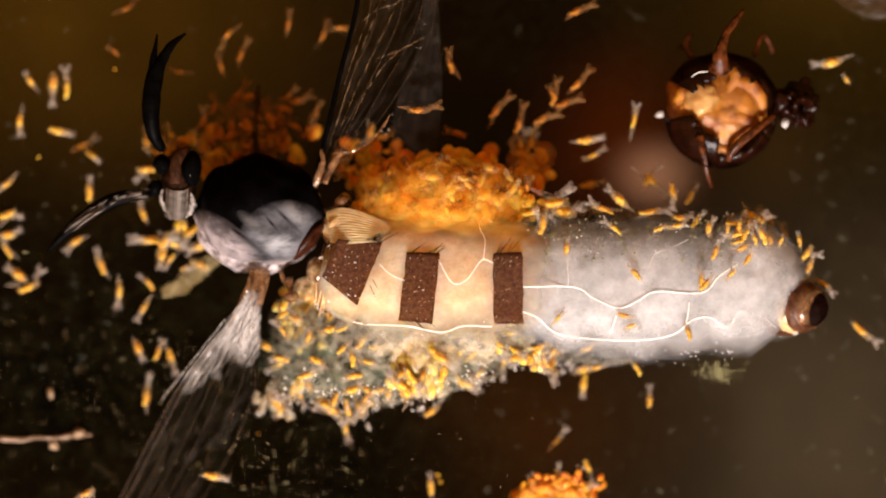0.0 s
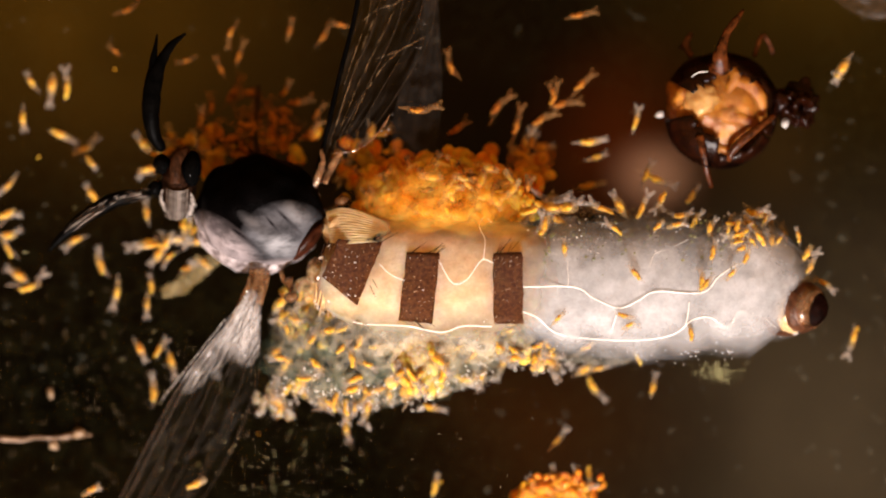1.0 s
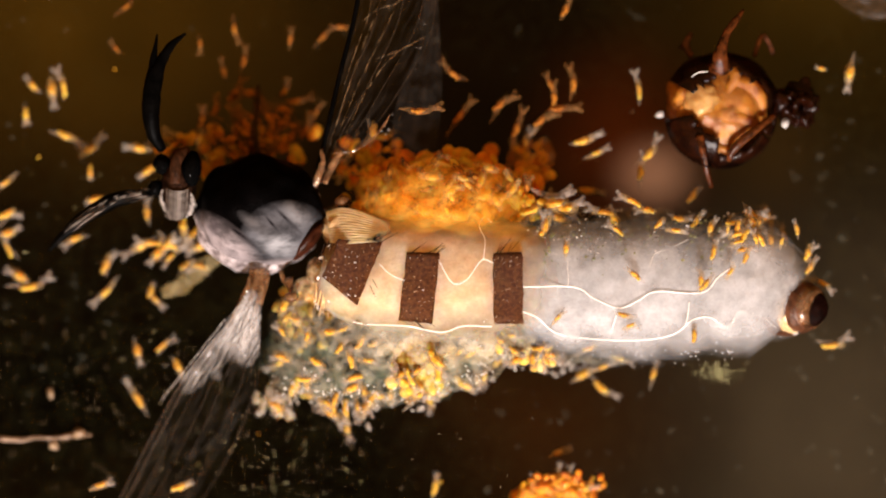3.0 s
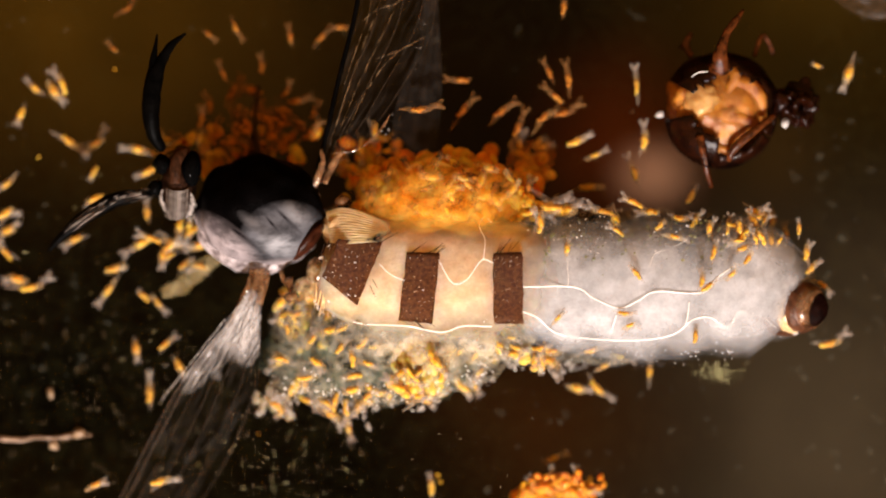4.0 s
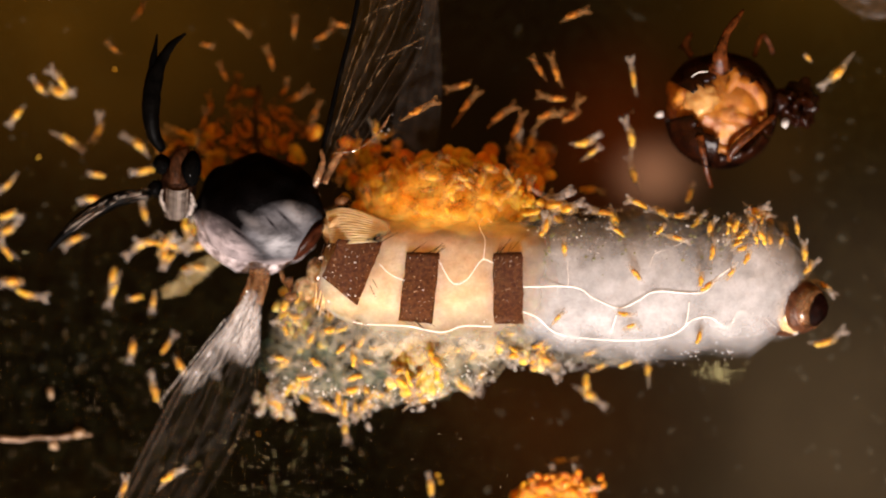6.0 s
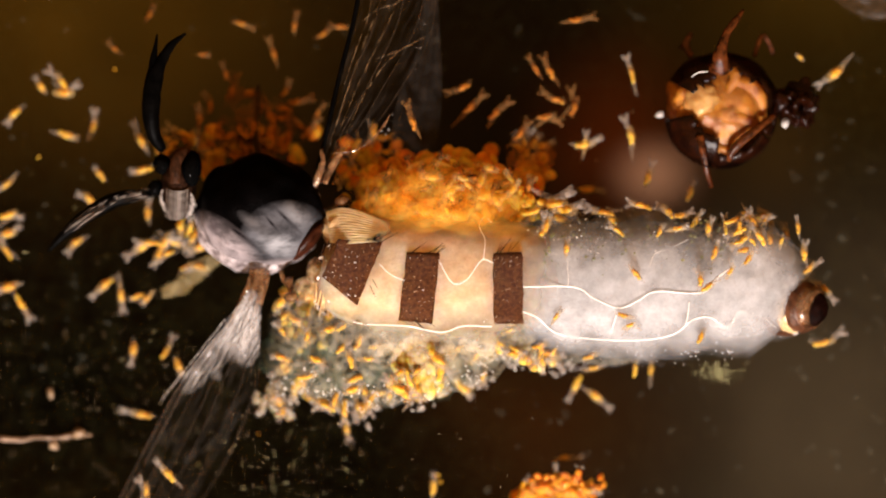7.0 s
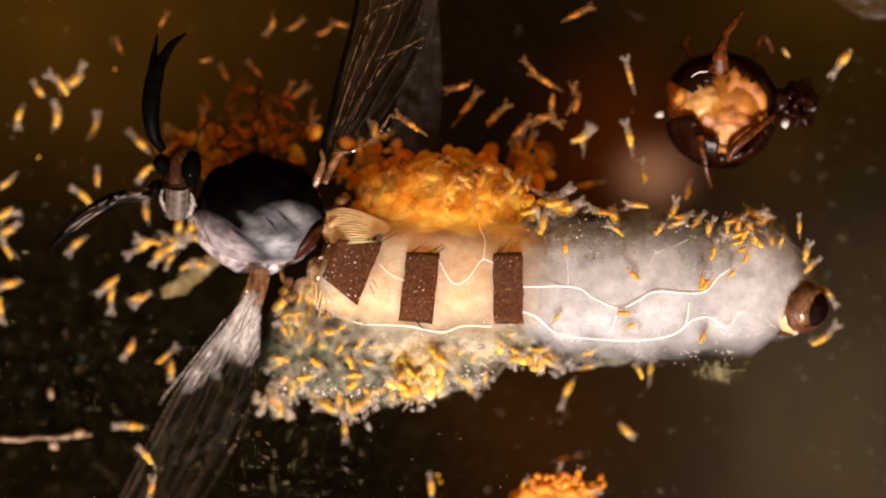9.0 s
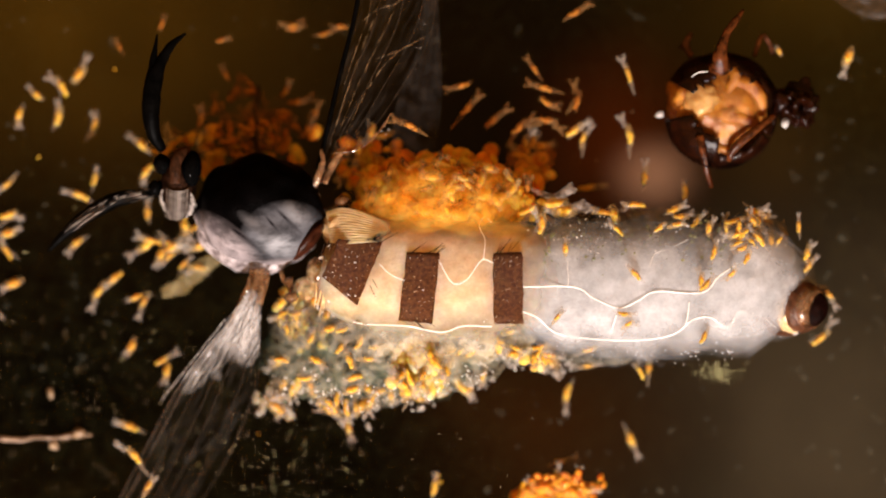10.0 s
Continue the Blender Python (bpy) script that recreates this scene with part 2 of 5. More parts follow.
FLAP = material("cream_flap", (0.75, 0.5, 0.26), (0.95, 0.78, 0.52), 24, 4, 0.3, sss=0.8, reach=30, bump=0.4, alpha=(0.2, 0.85), fade=[(745, 598, 52, 32, 0.7)])
FLANK = material("clear_flank_cuticle", (0.5, 0.5, 0.42), (0.8, 0.75, 0.62), 40, 5, 0.3, alpha=(0.1, 0.4), translucent=0.55, bump=0.3, fade=(560, 968, 350, 640, 85, 55))
JELLY = material("green_grey_biofilm", (0.09, 0.17, 0.08), (0.5, 0.6, 0.44), 34, 3, 0.45, alpha=(-0.1, 0.38), translucent=0.5, bump=0.3, fade=[(580, 645, 150, 105, 0.5), (720, 640, 160, 105, 0.5), (840, 615, 80, 62, 0.5)], spec=0.3)
SLIME = material("pale_slime", (0.34, 0.32, 0.22), (0.8, 0.75, 0.6), 26, 4, 0.3, alpha=(0.0, 0.34), translucent=0.6, bump=0.8)
GOLDJELLY = material("golden_biofilm", (0.85, 0.28, 0.01), (0.97, 0.58, 0.12), 30, 5, 0.4, sss=1.0, reach=60, bump=0.4, alpha=(0.6, 0.98), spec=0.15)
LOBE = material("orange_lobe", (1.0, 0.35, 0.01), (1.0, 0.62, 0.1), 30, 5, 0.45, sss=0.9, reach=26, bump=0.2, alpha=(0.3, 0.8), spec=0.1)
YOLK = material("yellow_lobe", (1.0, 0.5, 0.035), (1.0, 0.78, 0.26), 26, 5, 0.4, sss=0.9, reach=24, bump=0.2, alpha=(0.35, 0.85), spec=0.25)
island_tint(YOLK, [(0.0, (1.0, 0.7, 0.4)), (0.3, (1.0, 0.95, 0.8)), (0.7, (1.0, 1.0, 1.3)), (1.0, (0.98, 1.05, 2.2))])
BLUSH = material("pale_fleshy_lobe", (0.62, 0.42, 0.26), (0.95, 0.78, 0.56), 24, 5, 0.35, sss=0.8, reach=24, bump=0.3, alpha=(0.05, 0.45), spec=0.3)
SCRAP = material("milky_scrap", (0.5, 0.45, 0.4), (0.92, 0.88, 0.82), 7, 3, 0.2, translucent=0.4, bump=0.8, alpha=(0.0, 0.6), spec=0.5)
island_tint(LOBE, [(0.0, (1.0, 0.62, 0.35)), (0.45, (1.0, 0.9, 0.7)), (0.8, (1.0, 1.0, 1.0)), (1.0, (0.95, 1.1, 1.6))])
ENDSKIN = material("clear_end_skin", (0.5, 0.5, 0.5), (0.9, 0.9, 0.9), 24, 4, 0.3, alpha=(0.06, 0.36), translucent=0.6, bump=0.4, fade=(1325, 1462, 455, 612, 50, 45), spec=0.2)
CREAMVEIL = material("cream_veil", (0.92, 0.74, 0.4), (1.0, 0.94, 0.78), 44, 6, 0.5, alpha=(-0.1, 0.6), translucent=0.3, bump=0.1, fade=(600, 1010, 550, 712, 90, 50, 110), spec=0.05)
TRACHEA = material("silver_trachea", (0.9, 0.88, 0.82), (1.0, 0.98, 0.94), 12, 3, 0.2, bump=0.2)
WING = material("wing_membrane", (0.06, 0.04, 0.025), (0.36, 0.28, 0.22), 14, 3, 0.25, alpha=(-0.012, 0.03), stretch=(0.16, 1, 1), spin=62, bump=0.5, translucent=0.2, spec=0.3)
VEIN = material("wing_vein", (0.03, 0.018, 0.009), (0.12, 0.075, 0.045), 10, 3, 0.35, alpha=(0.0, 0.34), spec=0.3)
GOLDVEIN = material("golden_wing_fold", (0.1, 0.05, 0.018), (0.5, 0.32, 0.16), 8, 3, 0.25, alpha=(-0.15, 0.26), stretch=(0.3, 1, 1), spin=65)
FILM = material("grey_wing_film", (0.12, 0.09, 0.07), (0.3, 0.25, 0.21), 30, 4, 0.3, alpha=(0.008, 0.03), bump=0.2, spec=0.3)
BEADGLINT = material("pale_bead_and_glint", (0.55, 0.52, 0.5), (0.95, 0.93, 0.9), 10, 3, 0.22, alpha=(0.6, 1.0), translucent=0.2, stretch=(1, 0.3, 1))
SKIN = material("clear_skin", (0.5, 0.4, 0.26), (0.82, 0.74, 0.6), 9, 3, 0.2, alpha=(0.02, 0.38), translucent=0.45, bump=0.5, vary=0.15)
OILSKIN = material("yellow_clear_skin", (0.76, 0.5, 0.15), (0.92, 0.76, 0.4), 9, 3, 0.2, alpha=(0.06, 0.5), translucent=0.5, bump=0.6, vary=0.2, spec=0.5)
CROWN = material("milky_crown", (0.46, 0.41, 0.33), (0.82, 0.77, 0.68), 6, 3, 0.26, alpha=(0.0, 0.42), translucent=0.4, vary=0.18, bump=0.6, spec=0.4)
GUT = material("orange_gut", (1.0, 0.46, 0.012), (1.0, 0.8, 0.14), 7, 3, 0.5, sss=0.6, reach=9, bump=0.4, vary=0.22, spec=0.2, alpha=(0.6, 1.0), translucent=0.25)
# Darker reddish tones: dim shade put into the rotifers' colour.
SHADEGUT = material("shade_toned_red_gut", (0.42, 0.14, 0.008), (0.72, 0.33, 0.05), 7, 3, 0.5, sss=0.4, reach=9, bump=0.4, vary=0.3, spec=0.1, alpha=(0.3, 0.9))
SHADESKIN = material("shade_toned_red_skin", (0.24, 0.12, 0.03), (0.5, 0.28, 0.1), 9, 3, 0.3, alpha=(0.04, 0.5), translucent=0.4, bump=0.5, vary=0.3, spec=0.15)
RED = material("black_red_shell", (0.003, 0.001, 0.0006), (0.014, 0.0032, 0.001), 25, 4, 0.25, spec=0.12)
TAN = material("amber_flesh", (0.12, 0.02, 0.001), (0.46, 0.19, 0.022), 30, 3, 0.25, sss=0.5, reach=18, bump=1.0, spec=0.35)
TANFILM = material("amber_film", (0.3, 0.09, 0.008), (0.72, 0.33, 0.07), 36, 4, 0.2, alpha=(0.0, 0.5), bump=0.5, sss=0.3, reach=14, spec=0.5)
TUBESKIN = material("olive_cream_skin", (0.45, 0.34, 0.11), (0.9, 0.74, 0.38), 20, 4, 0.3, alpha=(0.04, 0.42), translucent=0.5, bump=0.6)
SACSKIN = material("orange_clear_skin", (0.5, 0.16, 0.012), (0.8, 0.36, 0.06), 22, 4, 0.2, alpha=(0.08, 0.45), translucent=0.4, bump=0.4, spec=0.5)
DOT = material("tan_dot", (0.3, 0.16, 0.07), (0.6, 0.4, 0.22), 10, 3, 0.3)
DEBRIS = material("pale_debris", (0.09, 0.055, 0.025), (0.42, 0.32, 0.2), 8, 3, 0.4, vary=0.3)


# ---- builders ----
def part(name, bm, mat, parent=None, label="", smooth=True):
    me = bpy.data.meshes.new(name)
    bmesh.ops.recalc_face_normals(bm, faces=bm.faces)
    bm.to_mesh(me)
    bm.free()
    me.materials.append(mat)
    if smooth:
        for p in me.polygons:
            p.use_smooth = True
    ob = new(name, me)
    ob.parent = parent
    return tagged(ob, label)


def spline(pts, n):
    """Points with any number of values each, resampled to n along a Catmull-Rom curve."""
    a = np.array(pts, float)
    p = np.vstack([2 * a[0] - a[1], a, 2 * a[-1] - a[-2]])
    out = []
    for q in np.linspace(0, len(a) - 1, n):
        i = min(int(q), len(a) - 2)
        f = q - i
        p0, p1, p2, p3 = p[i], p[i + 1], p[i + 2], p[i + 3]
        out.append(0.5 * (2 * p1 + (p2 - p0) * f + (2 * p0 - 5 * p1 + 4 * p2 - p3) * f * f + (3 * p1 - p0 - 3 * p2 + p3) * f ** 3))
    return np.array(out)


def tube(bm, rows, n=16, seg=10, flat=1.0, wobble=0.0, local=False):
    """A closed tube along rows of (u, v, h, radius); flat squeezes its height."""
    r = spline(rows, n)
    pts = [Vector((x * S, y * S, z * S)) if local else at(x, y, z) for x, y, z, _ in r]
    rings = []
    for i, c in enumerate(pts):
        d = (pts[min(i + 1, n - 1)] - pts[max(i - 1, 0)]).normalized()
        side = d.cross(Vector((0, 0, 1)))
        side = side.normalized() if side.length > 1e-3 else Vector((1, 0, 0))
        up = side.cross(d).normalized()
        ring = []
        for k in range(seg):
            a = 2 * math.pi * k / seg
            q = max(r[i][3], 0.15) * S
            if wobble:
                q *= 1 + wobble * noise.noise(Vector((i * 0.7, k * 1.3, r[0][0] * 0.1)))
            ring.append(bm.verts.new(c + side * (q * math.cos(a)) + up * (q * flat * math.sin(a))))
        rings.append(ring)
    for a, b in zip(rings, rings[1:]):
        for k in range(seg):
            bm.faces.new((a[k], a[(k + 1) % seg], b[(k + 1) % seg], b[k]))
    bm.faces.new(rings[0][::-1])
    bm.faces.new(rings[-1])
    return bm


def ball(bm, u, v, h, ru, rv, rh, turn=0.0, level=3, rough=0.0, grainy=30.0, local=False):
    """A lumpy ellipsoid; turn is counter-clockwise seen from above."""
    made = bmesh.ops.create_icosphere(bm, subdivisions=level, radius=1.0)["verts"]
    m = Matrix.Rotation(radians(turn), 4, "Z")
    c = Vector((u * S, v * S, h * S)) if local else at(u, v, h)
    for w in made:
        k = 1 + rough * noise.noise(Vector((w.co.x * ru, w.co.y * rv, w.co.z * rh)) / grainy + Vector((u, v, h)) * 0.37) if rough else 1
        w.co = c + m @ Vector((w.co.x * ru * S * k, w.co.y * rv * S * k, w.co.z * rh * S * k))
    return bm


B = bmesh.new


def sheet(rows_a, rows_b, n=30, m=14, ripple=4.0, thick=1.5):
    """A thin pleated blade between two edges of (u, v, h)."""
    a, b = spline(rows_a, n), spline(rows_b, n)
    bm = B()
    tops, lows = [], []
    for i in range(n):
        t, l = [], []
        for k in range(m):
            f = k / (m - 1)
            p = a[i] * (1 - f) + b[i] * f
            h = p[2] + ripple * math.sin(k * 2.1) + ripple * noise.noise(Vector((i * 0.25, k * 0.5, a[0][0] * 0.01)))
            t.append(bm.verts.new(at(p[0], p[1], h)))
            l.append(bm.verts.new(at(p[0], p[1], h - thick)))
        tops.append(t)
        lows.append(l)
    for i in range(n - 1):
        for k in range(m - 1):
            bm.faces.new((tops[i][k], tops[i][k + 1], tops[i + 1][k + 1], tops[i + 1][k]))
            bm.faces.new((lows[i][k], lows[i + 1][k], lows[i + 1][k + 1], lows[i][k + 1]))
        for k in (0, m - 1):
            bm.faces.new((tops[i][k], tops[i + 1][k], lows[i + 1][k], lows[i][k]))
    for i in (0, n - 1):
        for k in range(m - 1):
            bm.faces.new((tops[i][k], tops[i][k + 1], lows[i][k + 1], lows[i][k]))
    return bm


def thing(name, u, v, label, category, group="", kind=""):
    ob = new(name)
    ob.empty_display_size = 20 * S
    return tagged(ob, label, category, group, kind)



# ---- table under the dish, and the dish's clear glass ----
bm = B()
bmesh.ops.create_grid(bm, x_segments=100, y_segments=100, size=0.06)
for w in bm.verts:
    w.co.z = -DEEP * S + 20 * S * noise.noise(w.co / (400 * S))
tagged(part("ground", bm, FLOOR), "dark brown table with soft patches of tone under the glass", "table", kind="structure")
bm = B()
bmesh.ops.create_cube(bm, size=1.0, matrix=Matrix.Translation((0, 0, -60 * S)) @ Matrix.Diagonal((0.05, 0.05, 120 * S, 1)))
pane = tagged(part("glass_floor", bm, GLASS, smooth=False), "clear glass floor of the dish", "glass", kind="structure")
pane.visible_shadow = False


# ---- the dead fly ----
fly = thing("dead_fly", 784, 441, "dead black midge with pale swollen abdomen lying on the glass", "insect")

AXIS = [(575, 468, 88, 62), (620, 478, 95, 95), (700, 487, 100, 112), (800, 494, 100, 114), (900, 502, 100, 116),
        (1000, 510, 102, 128), (1120, 514, 98, 138), (1250, 514, 94, 134), (1330, 511, 84, 125), (1385, 521, 66, 88), (1415, 536, 52, 58)]


def back_height(u, v, lift=0.0):
    """Height of the abdomen's back over a point of the plan, 0 beside it."""
    a = np.array(AXIS)
    if not a[0][0] < u < a[-1][0]:
        return 0.0
    c, h, r = (np.interp(u, a[:, 0], a[:, i]) for i in (1, 2, 3))
    d = abs(v - c) / (r + lift)
    return h + np.interp(u, (940, 1010), (20, 0)) + (np.interp(u, (940, 1010, 1100), (0.61, 0.68, 0.7)) * r + lift) * math.sqrt(1 - d * d) if d < 1 else 0.0


part("abdomen_front", tube(B(), [(u, v + 2, h + 22, r * 0.95) for u, v, h, r in AXIS[:5]] + [(970, 510, 122, 104), (1015, 512, 114, 90), (1050, 512, 104, 50)], 38, 40, 0.62, 0.06), CREAM, fly, "cream swollen front of the abdomen")
part("abdomen_rear", tube(B(), [(930, 512, 92, 60)] + [(u, v + 2, h + 12, r * 0.97) for u, v, h, r in AXIS[5:]], 48, 48, 0.46, 0.04), MILK, fly, "milky white tissue of the rear abdomen")
for k in (0.88, 1.0):
    part("abdomen_skin", tube(B(), [(930, 508, 110, 98 * k)] + [(u, v + 6 * (1 - k), h + 13, r * k) for u, v, h, r in AXIS[5:]], 48, 48, 0.56, 0.03), HAZE, fly, "clear loose skin of the rear abdomen")
part("flank_skin", tube(B(), [(590, 472, 92, 78)] + [(u, v + 4, h - 8, r * 1.06) for u, v, h, r in AXIS[1:5]] + [(975, 508, 95, 110)], 34, 40, 0.7, 0.12), FLANK, fly, "clear loose skin of the flank")

# folds of the waist
part("fold", sheet([(577, 376, 128), (606, 368, 146), (645, 377, 158), (690, 396, 158)], [(584, 430, 150), (612, 432, 172), (645, 430, 180), (690, 428, 176)], 40, 40, 0.9), GOLDFOLD, fly, "golden pleated waist fold")
# White beads imitate the wet glints at the waist.
for k in range(16):
    a = k * 2.4
    part("bead", ball(B(), 578 + 16 * math.sin(a) + k * 0.6, 474 + 18 * math.cos(a * 1.3), 140 + 4 * math.sin(k), 1.4 + (k % 4) * 1.1, 1.0 + (k % 3) * 0.8, 1.4, 30 * k, 2), TRACHEA, fly, "white bead modelled as a wet glint on the waist")
part("waist_skin", ball(B(), 622, 410, 110, 52, 40, 48, -12, 4, 0.2, 18), GOLD, fly, "golden pleated waist skin")
part("waist_plate", ball(B(), 586, 450, 112, 18, 28, 24, -20, 4, 0.35, 10), AMBERSKIN, fly, "glossy amber waist plate")
part("waist_skin", ball(B(), 588, 512, 62, 36, 48, 48, 25, 5, 0.12, 24), WAIST, fly, "pale swollen waist skin")
for a, b in (((600, 520), (606, 560)), ((593, 515), (602, 552)), ((560, 500), (556, 545))):
    part("fold", tube(B(), [(*a, 142, 0.8), ((a[0] + b[0]) / 2 + 2, (a[1] + b[1]) / 2, 138, 1.4), (*b, 118, 0.6)], 10, 6), GOLD, fly)
part("waist_lobe", ball(B(), 566, 490, 96, 24, 36, 34, 15, 5, 0.06, 24), WAISTGLOSS, fly, "glossy pale gold waist lobe")
part("waist_lobe", ball(B(), 540, 512, 84, 20, 22, 26, 40, 4, 0.06, 24), WAISTGLOSS, fly)
for k in range(14):
    f = k / 13
    a, b = (574 + 26 * f, 494 + 14 * f), (560 + 48 * f + 3 * math.sin(k * 2.7), 556 - 6 * math.cos(k * 1.9))
    part("fold", tube(B(), [(*a, 136, 0.6), ((a[0] + b[0]) / 2 + 2 * math.sin(k), (a[1] + b[1]) / 2, 140, 1.3), (*b, 116, 0.4)], 10, 6), GOLD, fly)
part("tissue_flap", ball(B(), 745, 598, 92, 48, 26, 26, -4, 4, 0.35, 22), FLAP, fly, "cream flap of torn tissue")
part("bead", ball(B(), 712, 611, 108, 6, 4, 4, 40, 3, 0.5, 5), TRACHEA, fly, "bright wet point of the tissue flap")
part("leg", tube(B(), [(462, 300, 60, 6), (452, 240, 45, 6), (453, 190, 35, 5), (456, 150, 22, 3)], 18, 8, 1, 0.3), DARKHEAD, fly, "dark bent leg")

# thorax
bm = ball(B(), 460, 372, 105, 112, 97, 98, -12, 5, 0.09, 40)
part("thorax", bm, SHEENBLOOM, fly, "glossy black humped thorax with silver bloom and painted sheen")
part("pleuron", ball(B(), 452, 390, 72, 110, 94, 62, -10, 4, 0.12, 30), BLOOM, fly, "silvery bloom on the thorax flank")
part("scutellum", ball(B(), 545, 425, 118, 44, 15, 40, 50, 4, 0.1, 20), RIM, fly, "dark red-brown rim behind the thorax")

# head
head = part("head", ball(B(), 316, 328, 92, 31, 61, 58, 0, 4, 0.08, 20), DARKHEAD, fly, "dark brown head")
part("eye", ball(B(), 338, 299, 116, 20, 34, 42, -8, 4), JET, head, "black oval eye")
part("eye", ball(B(), 287, 291, 112, 16, 19, 30, 20, 3, 0.2, 12), JET, head, "black knob at the feeler's root")
part("eye", ball(B(), 275, 333, 100, 13, 17, 28, 0, 3, 0.2, 12), JET, head, "black knob at the feeler's root")
part("brow", tube(B(), [(334, 266, 130, 7), (318, 274, 144, 11), (311, 298, 150, 11), (311, 326, 150, 9)], 16, 10, 0.6, 0.2), BROW, head, "red-brown brow ridge")
part("cheek", tube(B(), [(288, 335, 122, 1.2), (285, 350, 120, 4.4), (293, 370, 118, 3.6), (302, 386, 108, 1)], 16, 7, 0.8, 1.2), SILVER, head, "silver cheek")
part("cheek", tube(B(), [(338, 340, 132, 1), (341, 355, 128, 5.5), (339, 372, 120, 5), (330, 386, 108, 1)], 16, 7, 0.8, 1.2), SILVER, head, "silver cheek")


def rib():
    return tube(B(), [(-22, 3, -16, 0.7), (-13, -2, -5, 1.2), (0, -4, 1, 1.3), (13, -2, -5, 1.2), (22, 3, -16, 0.7)], 11, 6, 1, 0.3, True)


rib_mesh = part("rib", rib(), SILVER, head)
for i in range(14):
    ob = rib_mesh if i == 0 else rib_mesh.copy()
    if i:
        scene.collection.objects.link(ob)
    ob.location = at(315 - i * 0.2, 336 + i * 3.7, 94 + 60 * math.sqrt(1 - ((8 + i * 3.7) / 63) ** 2))
    ob.rotation_euler.z = 0.05 * math.sin(i * 1.7)

# feelers
feeler = part("antenna", tube(B(), [(288, 266, 120, 8), (272, 235, 140, 13), (268, 190, 150, 16), (274, 140, 150, 16), (285, 112, 150, 11), (305, 80, 148, 7), (330, 60, 145, 2)], 30, 12, 0.8, 0.15), BLACK, fly, "thick black feeler")
part("tip", tube(B(), [(272, 140, 150, 9), (272, 110, 150, 7), (276, 85, 150, 4), (279, 62, 148, 1.5)], 16, 8, 0.8), BLACK, feeler)
feeler = part("antenna", tube(B(), [(270, 343, 100, 5), (235, 347, 110, 12), (195, 358, 112, 14), (150, 385, 105, 13), (110, 418, 95, 8), (85, 445, 85, 2)], 30, 12, 0.8, 0.15), BLACK, fly, "thick black feeler with silver sheen")
rh = random.Random(2)
bm = B()
for _ in range(60):
    f = rh.uniform(0, 0.75)
    a = spline([(268, 344), (235, 347), (195, 358), (150, 385), (110, 418), (80, 447)], 40)
    i, n = int(f * 30), rh.randint(5, 9)
    off = rh.uniform(-11, 11)
    tube(bm, [(a[i][0], a[i][1] + off, 122 - abs(off) * 0.5, 0.9), (a[i + n // 2][0], a[i + n // 2][1] + off * 1.05, 123 - abs(off) * 0.5, 0.9), (a[i + n][0], a[i + n][1] + off * 1.1, 118 - abs(off), 0.3)], 6, 4)
part("plume", bm, VEIN, feeler, "fine brown hairs along the feeler")
# Added silver hairs give the feeler its streaks of sheen.
bm = B()
a = spline([(268, 344), (235, 347), (195, 358), (150, 385), (110, 418), (80, 447)], 40)
for _ in range(26):
    i, n, off = rh.randint(1, 24), rh.randint(3, 7), rh.uniform(-6, 9)
    tube(bm, [(a[i][0], a[i][1] + off, 123 - abs(off) * 0.5, 0.4), (a[i + n // 2][0], a[i + n // 2][1] + off * 1.05, 125 - abs(off) * 0.5, rh.uniform(0.4, 1.0)), (a[i + n][0], a[i + n][1] + off * 1.1, 119 - abs(off), 0.3)], 6, 4)
part("sheen_scales", bm, SILVER, feeler, "silver hairs for the sheen along the feeler")

# halteres
for u, v, u2, v2 in ((606, 356, 580, 375), (516, 526, 512, 495)):
    hal = part("haltere", tube(B(), [(u2, v2, 115, 9), ((u + u2) / 2, (v + v2) / 2, 125, 5), (u, v, 130, 4)], 10, 8), AMBERSKIN, fly, "pale brown knobbed stalk")
    part("knob", ball(B(), u, v, 132, 14, 10, 10, 10, 3), AMBERSKIN, hal)


# plates on the back
def plate(nw, ne, se, sw):
    bm = B()
    n = 12
    grid = []
    for i in range(n + 1):
        row = []
        for k in range(n + 1):
            f, g = i / n, k / n
            u = (nw[0] * (1 - f) + ne[0] * f) * (1 - g) + (sw[0] * (1 - f) + se[0] * f) * g
            v = (nw[1] * (1 - f) + ne[1] * f) * (1 - g) + (sw[1] * (1 - f) + se[1] * f) * g
            u += 2.5 * noise.noise(Vector((f * 9, g * 9, u * 0.1)))
            row.append((u, v, max(back_height(u, v), 142 if u > 690 else 168) + 5))
        grid.append(row)
    top = [[bm.verts.new(at(*p)) for p in row] for row in grid]
    low = [[bm.verts.new(at(p[0], p[1], p[2] - 7)) for p in row] for row in grid]
    for i in range(n):
        for k in range(n):
            bm.faces.new((top[i][k], top[i][k + 1], top[i + 1][k + 1], top[i + 1][k]))
            bm.faces.new((low[i][k], low[i + 1][k], low[i + 1][k + 1], low[i][k + 1]))
        for k in (0, n):
            bm.faces.new((top[i][k], top[i + 1][k], low[i + 1][k], low[i][k]))
            bm.faces.new((top[k][i], top[k][i + 1], low[k][i + 1], low[k][i]))
    return bm


PLATES = [((600, 424), (678, 428), (632, 541), (570, 490)), ((720, 446), (778, 448), (765, 573), (705, 567)), ((872, 448), (924, 446), (926, 573), (874, 573))]
for q in PLATES:
    part("back_plate", plate(*q), UMBER, fly, "dark brown pitted back plate")

